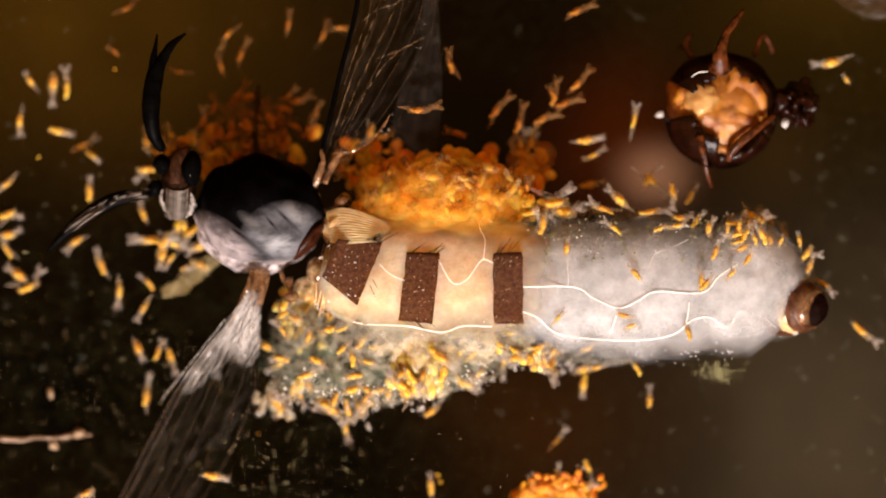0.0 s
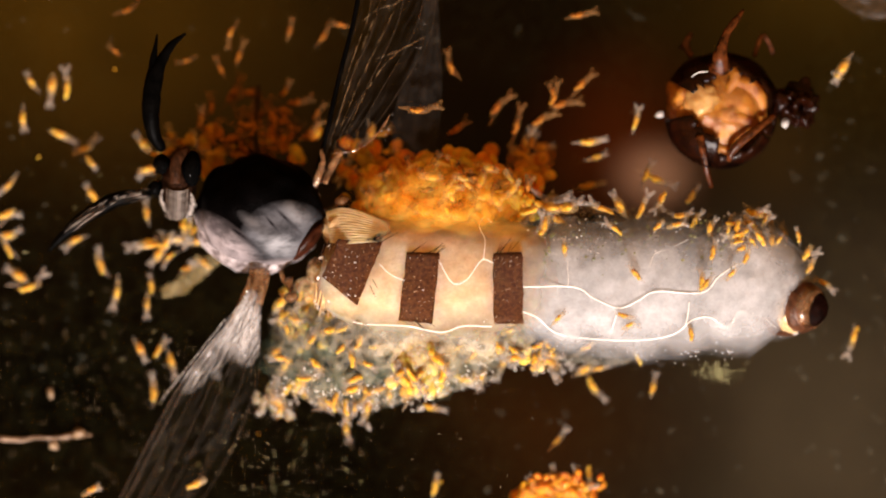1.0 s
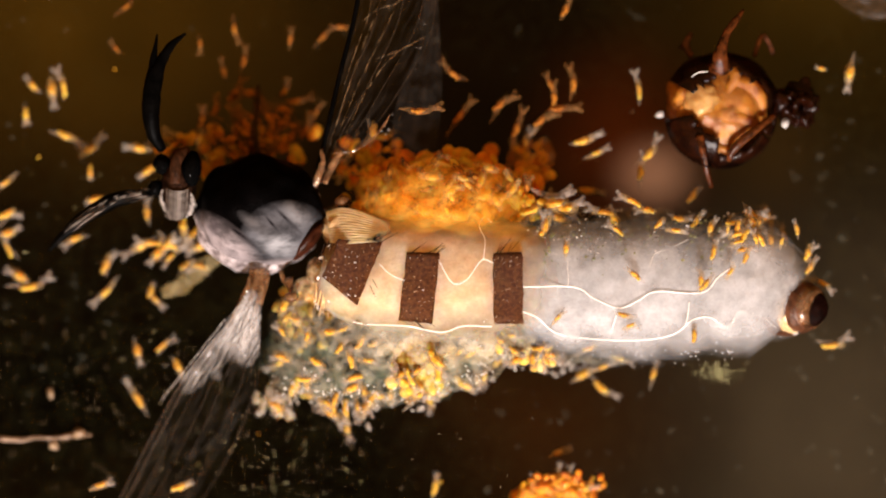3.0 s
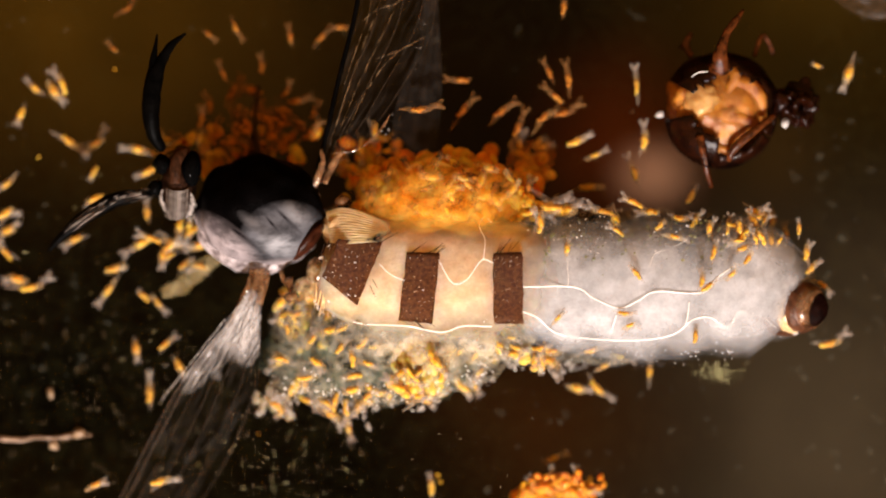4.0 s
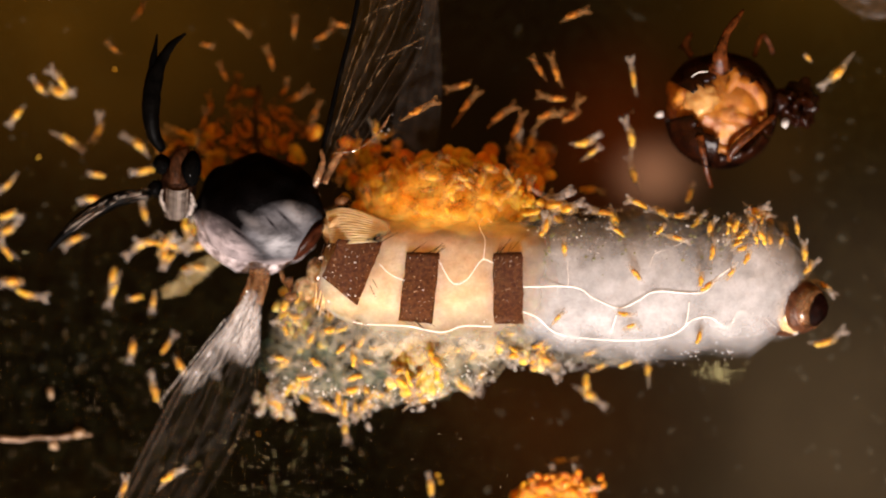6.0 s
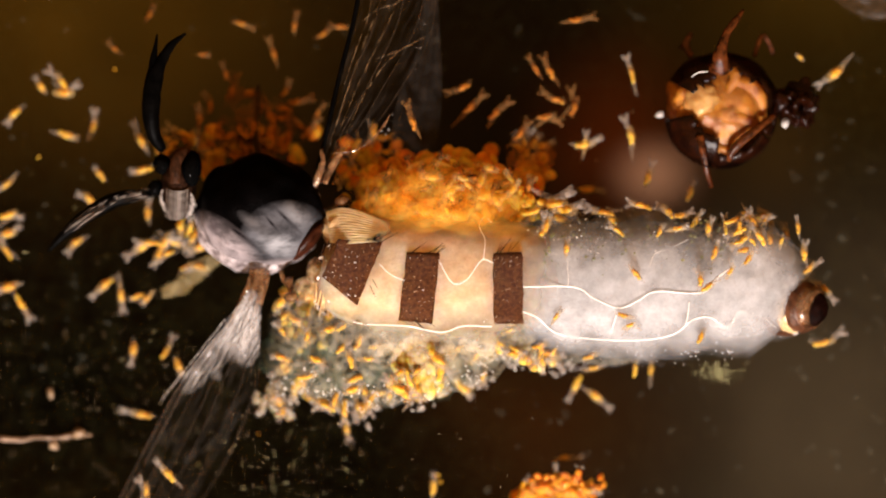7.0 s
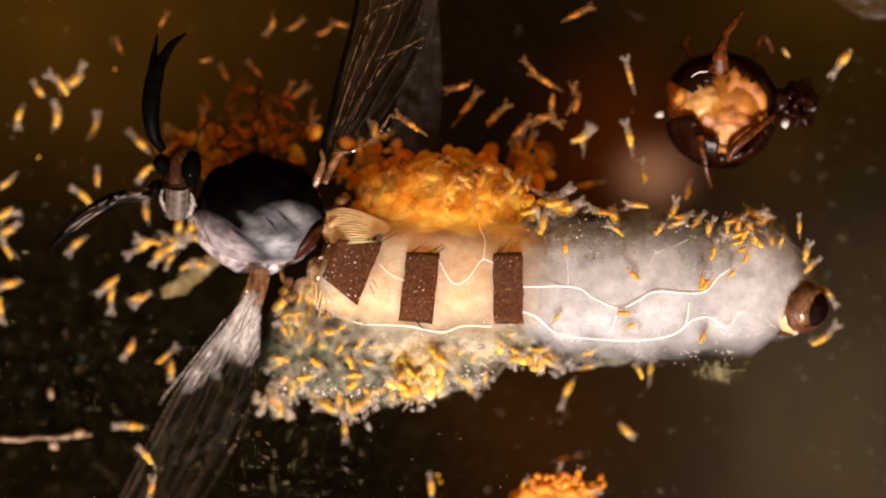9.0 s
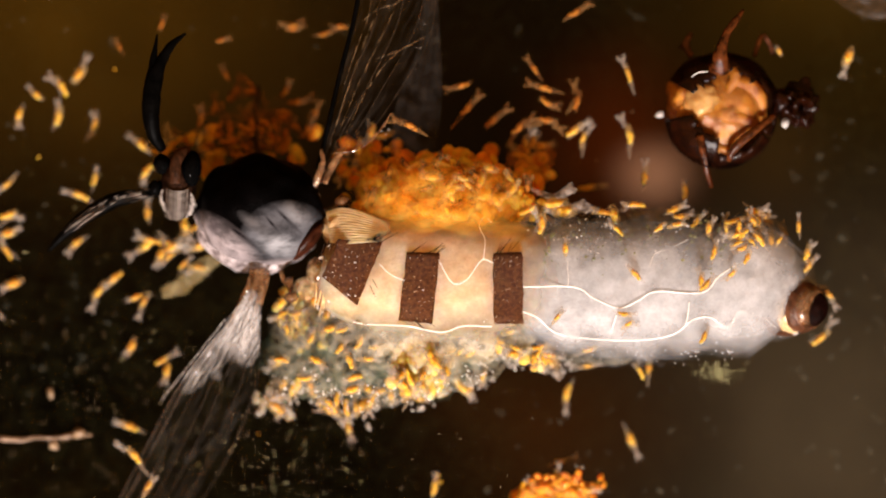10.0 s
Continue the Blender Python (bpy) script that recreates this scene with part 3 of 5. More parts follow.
# breathing tubes
def trachea(points, r):
    rows = [(u, v, max(back_height(u, v), 70) + (6 if u < 960 else -2), 0.48 * r) for u, v in spline(points, 6 * len(points))]
    return tube(B(), rows, 8 * len(points), 6)


for r, pts in ((2.2, [(555, 530), (572, 555), (605, 560), (640, 573), (720, 577), (780, 588), (820, 577), (870, 578)]),
               (2.4, [(925, 552), (950, 562), (985, 590), (1050, 600), (1130, 602), (1190, 592), (1225, 566), (1255, 562), (1286, 580), (1306, 552), (1322, 556)]),
               (1.8, [(672, 467), (690, 485), (716, 497)]), (1.8, [(776, 460), (800, 500), (825, 496), (852, 461), (873, 466)]),
               (2.4, [(925, 508), (1015, 508), (1050, 528), (1095, 545), (1130, 531), (1160, 516), (1240, 518), (1270, 490), (1305, 465)]),
               (1.6, [(1325, 495), (1370, 483), (1400, 490)]), (1.5, [(855, 460), (858, 425), (848, 400), (858, 384), (870, 394)]),
               (0.8, [(1148, 472), (1158, 450), (1185, 440), (1218, 424)]), (0.8, [(1320, 566), (1330, 555), (1350, 562), (1372, 580)]), (0.9, [(1006, 452), (1004, 470), (1005, 490), (1004, 506)]),
               (1.8, [(1080, 592), (1086, 570), (1090, 558)]), (1.8, [(1212, 576), (1217, 550), (1218, 534)])):
    part("breathing_tube", trachea(pts, r), TRACHEA, fly, "shining white breathing tube")

# tail ring
ring = part("tail_ring", tube(B(), [(1374, 541, 50, 46), (1382, 541, 60, 54), (1394, 542, 72, 54), (1402, 542, 80, 50)], 12, 36, 1.0, 0.08), TAILBROWN, fly, "brown hard tail ring")
part("pale_band", tube(B(), [(1399, 542, 78, 49), (1407, 542, 84, 48), (1417, 543, 92, 45)], 10, 36, 1.0, 0.08), GOLD, ring, "pale tan band of the tail")
part("brown_band", tube(B(), [(1414, 543, 90, 45), (1423, 543, 99, 45), (1434, 544, 110, 39)], 10, 36, 1.0, 0.08), TAILBROWN, ring)
part("pale_band", tube(B(), [(1432, 544, 108, 38), (1437, 544, 114, 36), (1441, 545, 118, 31)], 8, 30, 1.0, 0.08), AMBERSKIN, ring)
# A solid ball whose dark colour gives the hollow's shade.
part("opening", ball(B(), 1438, 545, 108, 28, 33, 18, 0, 4, 0.1, 14), HOLLOWSHADE, ring, "solid end ball coloured as a shaded hollow")
part("end_skin", ball(B(), 1368, 533, 40, 60, 72, 38, 20, 4, 0.15, 30), ENDSKIN, fly, "clear skin round the tail")
for u, v, h, r in ((1384, 590, 60, 7), (1394, 583, 76, 9), (1422, 580, 96, 8), (1368, 582, 68, 9), (1378, 578, 80, 7), (1408, 586, 80, 8), (1440, 566, 110, 6)):
    part("bead", ball(B(), u, v, h, r, r * 0.9, r * 0.8, 0, 3, 0.2, 8), GLASSY, ring, "shining pale droplet")

# wing roots
for pts in ([(555, 335, 130, 5), (565, 310, 140, 7), (572, 285, 145, 5), (568, 265, 140, 3)], [(575, 325, 135, 6), (590, 290, 140, 7), (605, 268, 138, 5)],
            [(545, 330, 120, 10), (552, 345, 125, 12), (566, 350, 125, 6)], [(455, 475, 120, 6), (452, 500, 118, 7), (445, 525, 112, 6), (435, 550, 105, 3)], [(464, 474, 118, 5), (463, 505, 116, 6), (456, 535, 110, 4), (449, 562, 104, 2)], [(446, 476, 116, 4), (440, 505, 114, 5), (428, 530, 108, 4), (414, 558, 102, 2)],
            [(475, 478, 115, 4), (470, 505, 112, 5), (462, 540, 106, 2.5)], [(430, 520, 108, 2.5), (420, 545, 104, 3.5), (405, 575, 98, 2)],
            [(495, 478, 110, 4), (505, 500, 108, 5), (515, 515, 100, 2.5)]):
    part("wing_joint", tube(B(), pts, 18, 10, 0.8, 0.3), AMBERSKIN, fly, "amber wing joint")
part("wing_joint", tube(B(), [(590, 272, 142, 1), (625, 268, 145, 1.6), (655, 250, 148, 1.2), (680, 222, 150, 2), (690, 203, 150, 1)], 24, 6, 1, 0.9), AMBERSKIN, fly, "pale crumpled strand")


def bristles(spots, spread):
    bm = B()
    for u, v, a in spots:
        a = radians(a + rb.uniform(-spread, spread))
        l, h = rb.uniform(18, 34), max(back_height(u, v), 120) + 5
        tube(bm, [(u, v, h, 0.6), (u + 0.5 * l * math.cos(a), v - 0.5 * l * math.sin(a), h + 9, 0.5), (u + l * math.cos(a), v - l * math.sin(a), h + 12, 0.2)], 6, 4)
    return bm


rb = random.Random(11)
part("bristles", bristles([(rb.uniform(640, 678), 428, 35) for _ in range(12)] + [(rb.uniform(725, 775), 448, 40) for _ in range(7)] + [(rb.uniform(878, 915), 448, 60) for _ in range(6)]
     + [(rb.uniform(712, 760), 568, -40) for _ in range(6)] + [(655, 505, -60), (660, 495, -50), (575, 470, 40), (585, 440, 45)], 14), BLACK, fly, "fine black bristles")


def pits(n, quad):
    """Pale raised dots on a back plate."""
    bm = B()
    for _ in range(n):
        f, g = rb.random(), rb.random()
        u, v = ((quad[0][i] * (1 - f) + quad[1][i] * f) * (1 - g) + (quad[3][i] * (1 - f) + quad[2][i] * f) * g for i in (0, 1))
        r = rb.choice((0.35, 0.45, 0.6, 0.8, 1.2))
        ball(bm, u, v, max(back_height(u, v), 142 if u > 690 else 168) + 5.5, r, r, r, 0, 1)
    return bm


for q in PLATES:
    tagged(part("dots", pits(46, q), DOT, fly), "tan dots on the plate", kind="stuff")
    # Small white dots take the place of glints on the plate.
    tagged(part("dots", pits(12, q), BEADGLINT, fly), "white dots standing in for glints on the plate", kind="stuff")

# wings
west = [(450, 520, 100), (400, 575, 95), (330, 660, 80), (280, 745, 60), (235, 830, 40), (190, 920, 25)]
east = [(462, 530, 100), (460, 590, 95), (464, 650, 80), (440, 735, 60), (405, 815, 40), (340, 920, 25)]
wing = part("wing", sheet(west, east), WING, fly, "clear pleated wing with fine veins")
rw = random.Random(4)
part("wing_root", sheet([(442, 512, 118), (402, 572, 108), (345, 640, 98), (296, 708, 88)], [(464, 514, 118), (462, 570, 110), (460, 620, 106), (458, 668, 98)], 60, 48, 1.6), FANSHEEN, wing, "wing root pleats with the lamp's sheen painted pale")
for k in range(15):
    f = k / 14
    a = (446 + 15 * f, 510 + 8 * f, 121)
    far = 0.68 + 0.2 * rw.random() + 0.12 * (f < 0.2)
    b = (a[0] + (300 + 156 * f ** 0.75 - a[0]) * far, a[1] + (702 - 50 * f ** 0.8 - a[1]) * far, 98 + 6 * f)
    mid = tuple((p + q) / 2 for p, q in zip(a, b))
    w = rw.uniform(0.6, 1.3)
    part("pleat", tube(B(), [(*a, 0.9), (mid[0] + rw.uniform(-2, 2), mid[1], mid[2] + 3, w), (b[0] * 0.8 + mid[0] * 0.2, b[1] * 0.8 + mid[1] * 0.2, b[2] + 3, w), (*b, 0.2)], 16, 6, 0.5, 0.2), FANSHEEN, wing, "wing root ridge with painted pale sheen")
for f in (0.02, 0.1, 0.24, 0.41, 0.55, 0.78, 0.97):
    part("vein", tube(B(), [(*(np.array(a) * (1 - f) + np.array(b) * f + np.array((0, 0, 3))), 0.9 if f > 0.15 else 2.4) for a, b in zip(west, east)], 24, 6), VEIN, wing)

west = [(562, 300, 110), (580, 220, 125), (600, 130, 135), (625, 30, 140), (640, -60, 140)]
east = [(600, 290, 110), (655, 240, 120), (710, 160, 130), (765, 60, 135), (780, -60, 140)]
wing = part("wing", sheet(west, east), WING, fly, "clear pleated wing with fine veins")
for f, g, r in ((0.02, 0.02, 4.0), (0.15, 0.3, 0.9), (0.34, 0.62, 1.2), (0.6, 0.86, 0.8), (0.97, 0.97, 0.7)):
    rows = []
    for k, (a, b) in enumerate(zip(west, east)):
        q = f + (g - f) * k / 4 + (0.02 * math.sin(k * 2.1 + 9 * f) if f > 0.05 else 0)
        rows.append((*(np.array(a) * (1 - q) + np.array(b) * q + np.array((0, 0, 3))), r))
    part("vein", tube(B(), rows, 24, 6), VEIN if f > 0.05 else BLACK, wing)
for pts in ([(583, 262, 128, 0.6), (612, 170, 140, 1.6), (648, 70, 145, 1.8), (684, -20, 145, 1.2)], [(590, 262, 128, 0.5), (628, 165, 138, 1.3), (668, 80, 144, 1.7), (712, -10, 145, 1.4)],
            [(606, 250, 126, 0.4), (650, 160, 136, 1.0), (696, 100, 142, 1.4), (752, 66, 140, 0.9)], [(610, 150, 140, 0.4), (630, 90, 144, 1.2), (652, 30, 146, 1.0), (660, -20, 146, 0.8)],
            [(640, 40, 146, 0.6), (668, 18, 147, 2.0), (700, 8, 146, 1.6), (716, -6, 145, 1.0)], [(664, 106, 146, 0.8), (690, 96, 148, 2.2), (720, 84, 147, 1.4), (752, 66, 145, 0.8)]):
    part("wing_fold", tube(B(), pts, 26, 6, 0.6, 0.5), GOLDVEIN, wing, "golden fold of the wing")
part("wing_lobe", sheet([(697, 285, 100), (694, 230, 105), (705, 170, 110), (740, 80, 115), (752, -20, 118)], [(765, 280, 100), (778, 220, 105), (783, 150, 110), (780, 80, 115), (775, -20, 118)]), FILM, wing, "grey film of the wing's hind lobe")


bm = B()
for k in range(46):
    f = k / 45
    ball(bm, 398 - 112 * f + 1.2 * math.sin(k * 2.3), 566 + 142 * f, 104 - 30 * f, 1.7, 1.1, 1.3, 50, 1)
part("edge_beads", bm, BEADGLINT, fly, "beaded silver wing edge")
bm = B()
for k in range(12):
    tube(bm, [(458, 590 + 6 * k, 98, 0.8), (467, 589 + 6 * k + 2 * math.sin(k * 3), 104, 0.6), (474 + 3 * math.sin(k), 588 + 6 * k, 106, 0.3)], 6, 4)
part("edge_bristles", bm, BLACK, fly, "fine bristles at the wing edge")


# ---- biofilm ----
def mound(name, label, mat, bumps, rugged=0.35, lump=25):
    bm = B()
    for u, v, h, ru, rv, rh in bumps:
        ball(bm, u, v, h, ru, rv, rh, 0, 4, rugged, lump)
    return tagged(part(name, bm, mat), label, "biofilm", kind="stuff")


mound("biofilm", "green-grey translucent biofilm spread beside the abdomen", JELLY,
      [(560, 630, 30, 90, 75, 50), (650, 650, 30, 90, 70, 55), (750, 640, 35, 90, 60, 60), (830, 615, 30, 60, 45, 50)])
mound("biofilm", "pale slime along the abdomen's shaded edge", SLIME,
      [(960, 384, 70, 45, 28, 60), (1020, 384, 65, 50, 24, 52), (1090, 390, 60, 50, 22, 46), (1160, 390, 55, 50, 20, 44), (1230, 396, 50, 40, 18, 40), (1320, 408, 50, 60, 28, 46), (1010, 625, 60, 40, 16, 40), (1075, 632, 45, 46, 14, 34)])
mound("biofilm", "pale slime beside the fly's waist", SLIME, [(580, 568, 40, 36, 24, 40), (530, 585, 16, 34, 30, 30)], 0.5, 14)
mound("biofilm", "golden biofilm lumps along the abdomen's shaded flank", GOLDJELLY,
      [(690, 348, 60, 50, 42, 60), (735, 335, 75, 50, 42, 66), (790, 332, 85, 55, 46, 68), (845, 342, 75, 55, 42, 64), (905, 362, 60, 42, 28, 60), (760, 368, 90, 70, 30, 60), (660, 325, 40, 32, 28, 40)])


def dome(u, v, ru, rv, top):
    return lambda x, y: max(top * math.sqrt(max(1 - ((x - u) / ru) ** 2 - ((y - v) / rv) ** 2, 0)), 14)


def lobes(n, label, mat, height, place, lo, hi):
    """Soft rounded lobes crowded on a slope, as one mesh."""
    bm = B()
    rl = random.Random(21)
    for _ in range(n):
        u, v = place(rl)
        r = rl.uniform(lo, hi)
        ball(bm, u, v, height(u, v), r * rl.uniform(1.0, 1.9), r, r * 0.95, rl.uniform(20, 160), 2, 0.12, 14)
    return tagged(part("biofilm_lobes", bm, mat), label, "biofilm", kind="stuff")


def flank(u, v):
    return max(20, 140 * math.sqrt(max(1 - ((u - 785) / 215) ** 2 - ((v - 375) / 118) ** 2, 0)))


lobes(210, "soft orange lobes crowded on the golden biofilm", LOBE, flank,
      lambda r: (r.gauss(785, 72), r.gauss(330, 27)), 8, 15)
lobes(26, "soft orange lobes at the wing's root", LOBE, lambda u, v: 45,
      lambda r: (r.gauss(640, 26), r.gauss(300, 24)), 7, 12)
lobes(95, "soft yellow lobes heaped on the biofilm", YOLK, dome(738, 645, 80, 80, 118), lambda r: (r.gauss(738, 21), min(r.gauss(650, 19), 692)), 7, 13)
lobes(26, "yellow-green lobes beside the fly's waist", YOLK, lambda u, v: 46, lambda r: (r.gauss(530, 24), r.gauss(568, 26)), 5, 10)
lobes(24, "pale fleshy lobes under the yellow heap", BLUSH, dome(735, 650, 95, 95, 84), lambda r: (r.gauss(738, 26), r.gauss(660, 18)), 9, 15)
lobes(34, "soft orange lobes at the abdomen's south edge", YOLK, dome(925, 605, 100, 80, 112), lambda r: (lambda f: (890 + 75 * f + r.gauss(0, 9), 592 + 56 * f + r.gauss(0, 9)))(r.random()), 6, 10)
lobes(16, "pale blurred lobes beside the wing", BLUSH, lambda u, v: 9, lambda r: (r.gauss(478, 20), r.gauss(708, 18)), 5, 9)
EDGE = [(455, 735), (500, 722), (545, 700), (590, 722), (640, 738), (690, 712), (740, 728), (790, 694), (850, 686), (866, 640), (895, 640), (950, 660), (1000, 660), (1050, 658)]
lobes(80, "milky frayed scraps along the biofilm's rim", SCRAP, lambda u, v: 55,
      lambda r: (lambda q: (q[0] + r.gauss(0, 9), q[1] + r.gauss(-9, 11)))(spline(EDGE, 80)[r.randrange(80)]), 2.0, 5.5)
lobes(34, "dim orange lobes behind the fly's thorax", LOBE, lambda u, v: 22, lambda r: (r.gauss(430, 55), r.gauss(258, 14)), 8, 13)
lobes(14, "yellow lobes behind the fly's head", LOBE, lambda u, v: 26, lambda r: (r.gauss(375, 14), r.gauss(295, 12)), 8, 12)
lobes(22, "upright orange lobes at the abdomen's edge", LOBE, lambda u, v: 120,
      lambda r: (r.gauss(905, 24), r.gauss(362, 12)), 7, 11)

for name, label, mat, lumps in (("biofilm_veil", "thin golden veil over the crowded rotifers", GOLDVEIL, [(690, 352, 80, 65, 60, 95), (770, 345, 100, 80, 68, 100), (860, 352, 90, 75, 60, 95), (715, 386, 112, 95, 48, 82), (855, 390, 114, 95, 48, 82)]),
                                ("biofilm_veil", "thin pale veil over the feeding rotifers", PALEVEIL, [(535, 565, 40, 62, 52, 48), (570, 630, 40, 105, 80, 62), (680, 640, 45, 105, 78, 70), (800, 630, 45, 95, 60, 66), (930, 605, 60, 70, 42, 72), (640, 592, 72, 80, 44, 62)]),
                                ("biofilm_veil", "cream slime flowing from the abdomen's edge", CREAMVEIL, [(690, 605, 70, 75, 50, 66), (765, 622, 72, 66, 66, 64), (835, 602, 80, 60, 44, 66), (925, 606, 70, 56, 34, 60)])):
    mound(name, label, mat, lumps, 0.22, 42)

# ---- second insect ----
def shell_piece(u, v, h, r, rh, a0, a1, b0, b1, thick=7.0):
    """A bent plate of a dome: bearings a0 to a1 (counter-clockwise from east), slopes b0 to b1 up from the rim."""
    bm = B()
    n, m = 16, 9
    skins = []
    for k in (1.0, 1 - thick / r):
        rows = []
        for i in range(n + 1):
            row = []
            for j in range(m + 1):
                a = radians(a0 + (a1 - a0) * i / n)
                e = radians(b0 + (b1 - b0) * j / m + (9 * noise.noise(Vector((i * 0.5, a0, 3))) if j == m else 0))
                q = k * (1 + 0.05 * noise.noise(Vector((math.cos(a) * 2, math.sin(a) * 2, j * 0.4))))
                row.append(bm.verts.new(at(u + r * q * math.cos(e) * math.cos(a), v - r * q * math.cos(e) * math.sin(a), h + rh * q * math.sin(e))))
            rows.append(row)
        skins.append(rows)
    o, w = skins
    for i in range(n):
        for j in range(m):
            bm.faces.new((o[i][j], o[i + 1][j], o[i + 1][j + 1], o[i][j + 1]))
            bm.faces.new((w[i][j], w[i][j + 1], w[i + 1][j + 1], w[i + 1][j]))
        for j in (0, m):
            bm.faces.new((o[i][j], o[i + 1][j], w[i + 1][j], w[i][j]))
    for j in range(m):
        for i in (0, n):
            bm.faces.new((o[i][j], o[i][j + 1], w[i][j + 1], w[i][j]))
    return bm


husk = thing("insect_husk", 1275, 195, "dark brown broken insect thorax with amber flesh inside", "insect")
part("flesh", ball(B(), 1274, 190, 58, 96, 90, 62, 0, 5, 0.14, 44), TAN, husk, "amber lumpy flesh in the broken shell")
for a0, a1, b0, b1 in ((98, 150, -25, 56), (190, 266, -25, 60), (266, 330, -25, 34), (-28, 40, -25, 32), (40, 92, -25, 42)):
    part("shell_plate", shell_piece(1276, 195, 60, 104, 84, a0, a1, b0, b1), RED, husk, "black-red curved shell plate")
for pts in ([(1196, 185, 92, 8), (1215, 165, 108, 15), (1245, 160, 112, 18), (1262, 178, 112, 10)], [(1290, 150, 108, 8), (1322, 148, 108, 14), (1345, 175, 102, 13), (1348, 205, 96, 7)],
            [(1262, 215, 112, 8), (1290, 205, 116, 14), (1325, 215, 108, 12), (1345, 232, 96, 5)], [(1248, 238, 108, 6), (1262, 258, 100, 12), (1290, 268, 94, 10)], [(1290, 120, 108, 8), (1300, 135, 112, 11), (1288, 165, 114, 7)]):
    part("flesh_fold", tube(B(), pts, 18, 10, 0.7, 0.35), TAN, husk, "amber glossy fold of flesh")
part("membrane", ball(B(), 1274, 190, 62, 92, 84, 66, 0, 5, 0.1, 30), TANFILM, husk, "clear amber membrane over the flesh")
part("leg", tube(B(), [(1272, 125, 128, 20), (1274, 104, 140, 15), (1278, 80, 145, 9), (1288, 55, 142, 7), (1302, 36, 138, 6), (1315, 18, 130, 2)], 22, 10, 0.9, 0.2), HORN, husk, "amber leg stump")
part("leg", tube(B(), [(1238, 240, 128, 8), (1243, 265, 130, 6.5), (1250, 300, 120, 5), (1259, 331, 100, 4.5)], 14, 8), HORN, husk, "brown leg stump with a pale tip")
part("leg", tube(B(), [(1225, 100, 60, 6), (1215, 78, 55, 6), (1224, 60, 50, 4), (1205, 85, 30, 3)], 14, 6), HORN, husk)
part("leg", tube(B(), [(1335, 100, 60, 4), (1350, 62, 50, 4), (1362, 75, 40, 3), (1370, 96, 30, 3)], 14, 6), HORN, husk)
part("leg", tube(B(), [(1370, 205, 110, 5), (1335, 232, 122, 7), (1300, 262, 120, 8), (1288, 285, 105, 5)], 14, 8), HORN, husk)
part("head", ball(B(), 1412, 185, 55, 34, 36, 50, 0, 5, 0.6, 15), RED, husk, "shrunken black head")
part("palp", ball(B(), 1390, 218, 80, 7, 9, 7, 0, 3, 0.2, 8), GLASSY, husk, "pale bead")
part("palp", ball(B(), 1168, 203, 60, 8, 5, 6, 20, 3, 0.2, 8), GLASSY, husk, "pale bead")
part("fat_body", ball(B(), 1242, 176, 116, 32, 28, 16, 25, 4, 0.25, 18), FAT, husk, "pale fat lump")
part("thread", tube(B(), [(1222, 138, 140, 0.5), (1236, 129, 142, 0.8), (1252, 128, 142, 0.5)], 10, 6), TRACHEA, husk)

# ---- debris ----
def dome_height(u, v):
    """Height of the biofilm beside the abdomen."""
    return max([14] + [h + rh * math.sqrt(max(1 - ((u - a) / ru) ** 2 - ((v - b) / rv) ** 2, 0)) for a, b, h, ru, rv, rh in
                ((560, 630, 30, 90, 75, 50), (650, 650, 30, 90, 70, 55), (750, 640, 35, 90, 60, 60)) if ((u - a) / ru) ** 2 + ((v - b) / rv) ** 2 < 1])



twig = tagged(part("twig", tube(B(), [(-30, 776, 8, 3.6), (30, 780, 9, 4), (60, 776, 9, 2.6), (95, 777, 9, 3.4), (130, 772, 9, 4), (160, 771, 8, 1.5)], 40, 8, 0.9, 1.2), DEBRIS), "pale thin twig lying on the glass", "twig")
part("bead", ball(B(), 138, 768, 11, 11, 9, 9, 0, 3, 0.3, 8), DEBRIS, twig)
part("bud", ball(B(), 93, 791, 8, 9, 9, 8, 0, 3, 0.4, 8), DEBRIS, twig)
tagged(part("grain", ball(B(), 87, 697, 9, 6, 11, 7, 8, 3, 0.2, 8), DEBRIS), "pale oval grain on the glass", "grain")
tagged(part("pale_tube", tube(B(), [(385, 455, 30, 12), (350, 480, 26, 15), (315, 508, 20, 15), (285, 520, 16, 10)], 20, 10, 0.8, 0.3), TUBESKIN), "pale olive empty skin tube on the glass", "skin tube")
tagged(part("seed", ball(B(), 942, 267, 62, 6, 4, 4, -10, 3, 0.2, 6), BLACK), "tiny black seed caught in the tangle", "seed")
sac = tagged(part("sac", ball(B(), 942, 282, 34, 44, 34, 26, 10, 4, 0.15, 20), SACSKIN), "clear orange sac with a black eye spot on the glass", "sac")
for u, v, a, b in ((925, 292, 14, 7), (945, 300, 12, 6), (962, 280, 9, 11), (975, 310, 9, 9)):
    part("yolk", ball(B(), u, v, 42, a, b, 7, 15, 3, 0.2, 8), GUT, sac, "bright yellow yolk")
tagged(part("flake", tube(B(), [(1478, -22, 20, 14), (1510, 5, 24, 14), (1545, 14, 26, 20), (1600, 8, 24, 26)], 20, 10, 0.5, 0.4), VEIN), "grey torn wing flake on the glass", "flake")
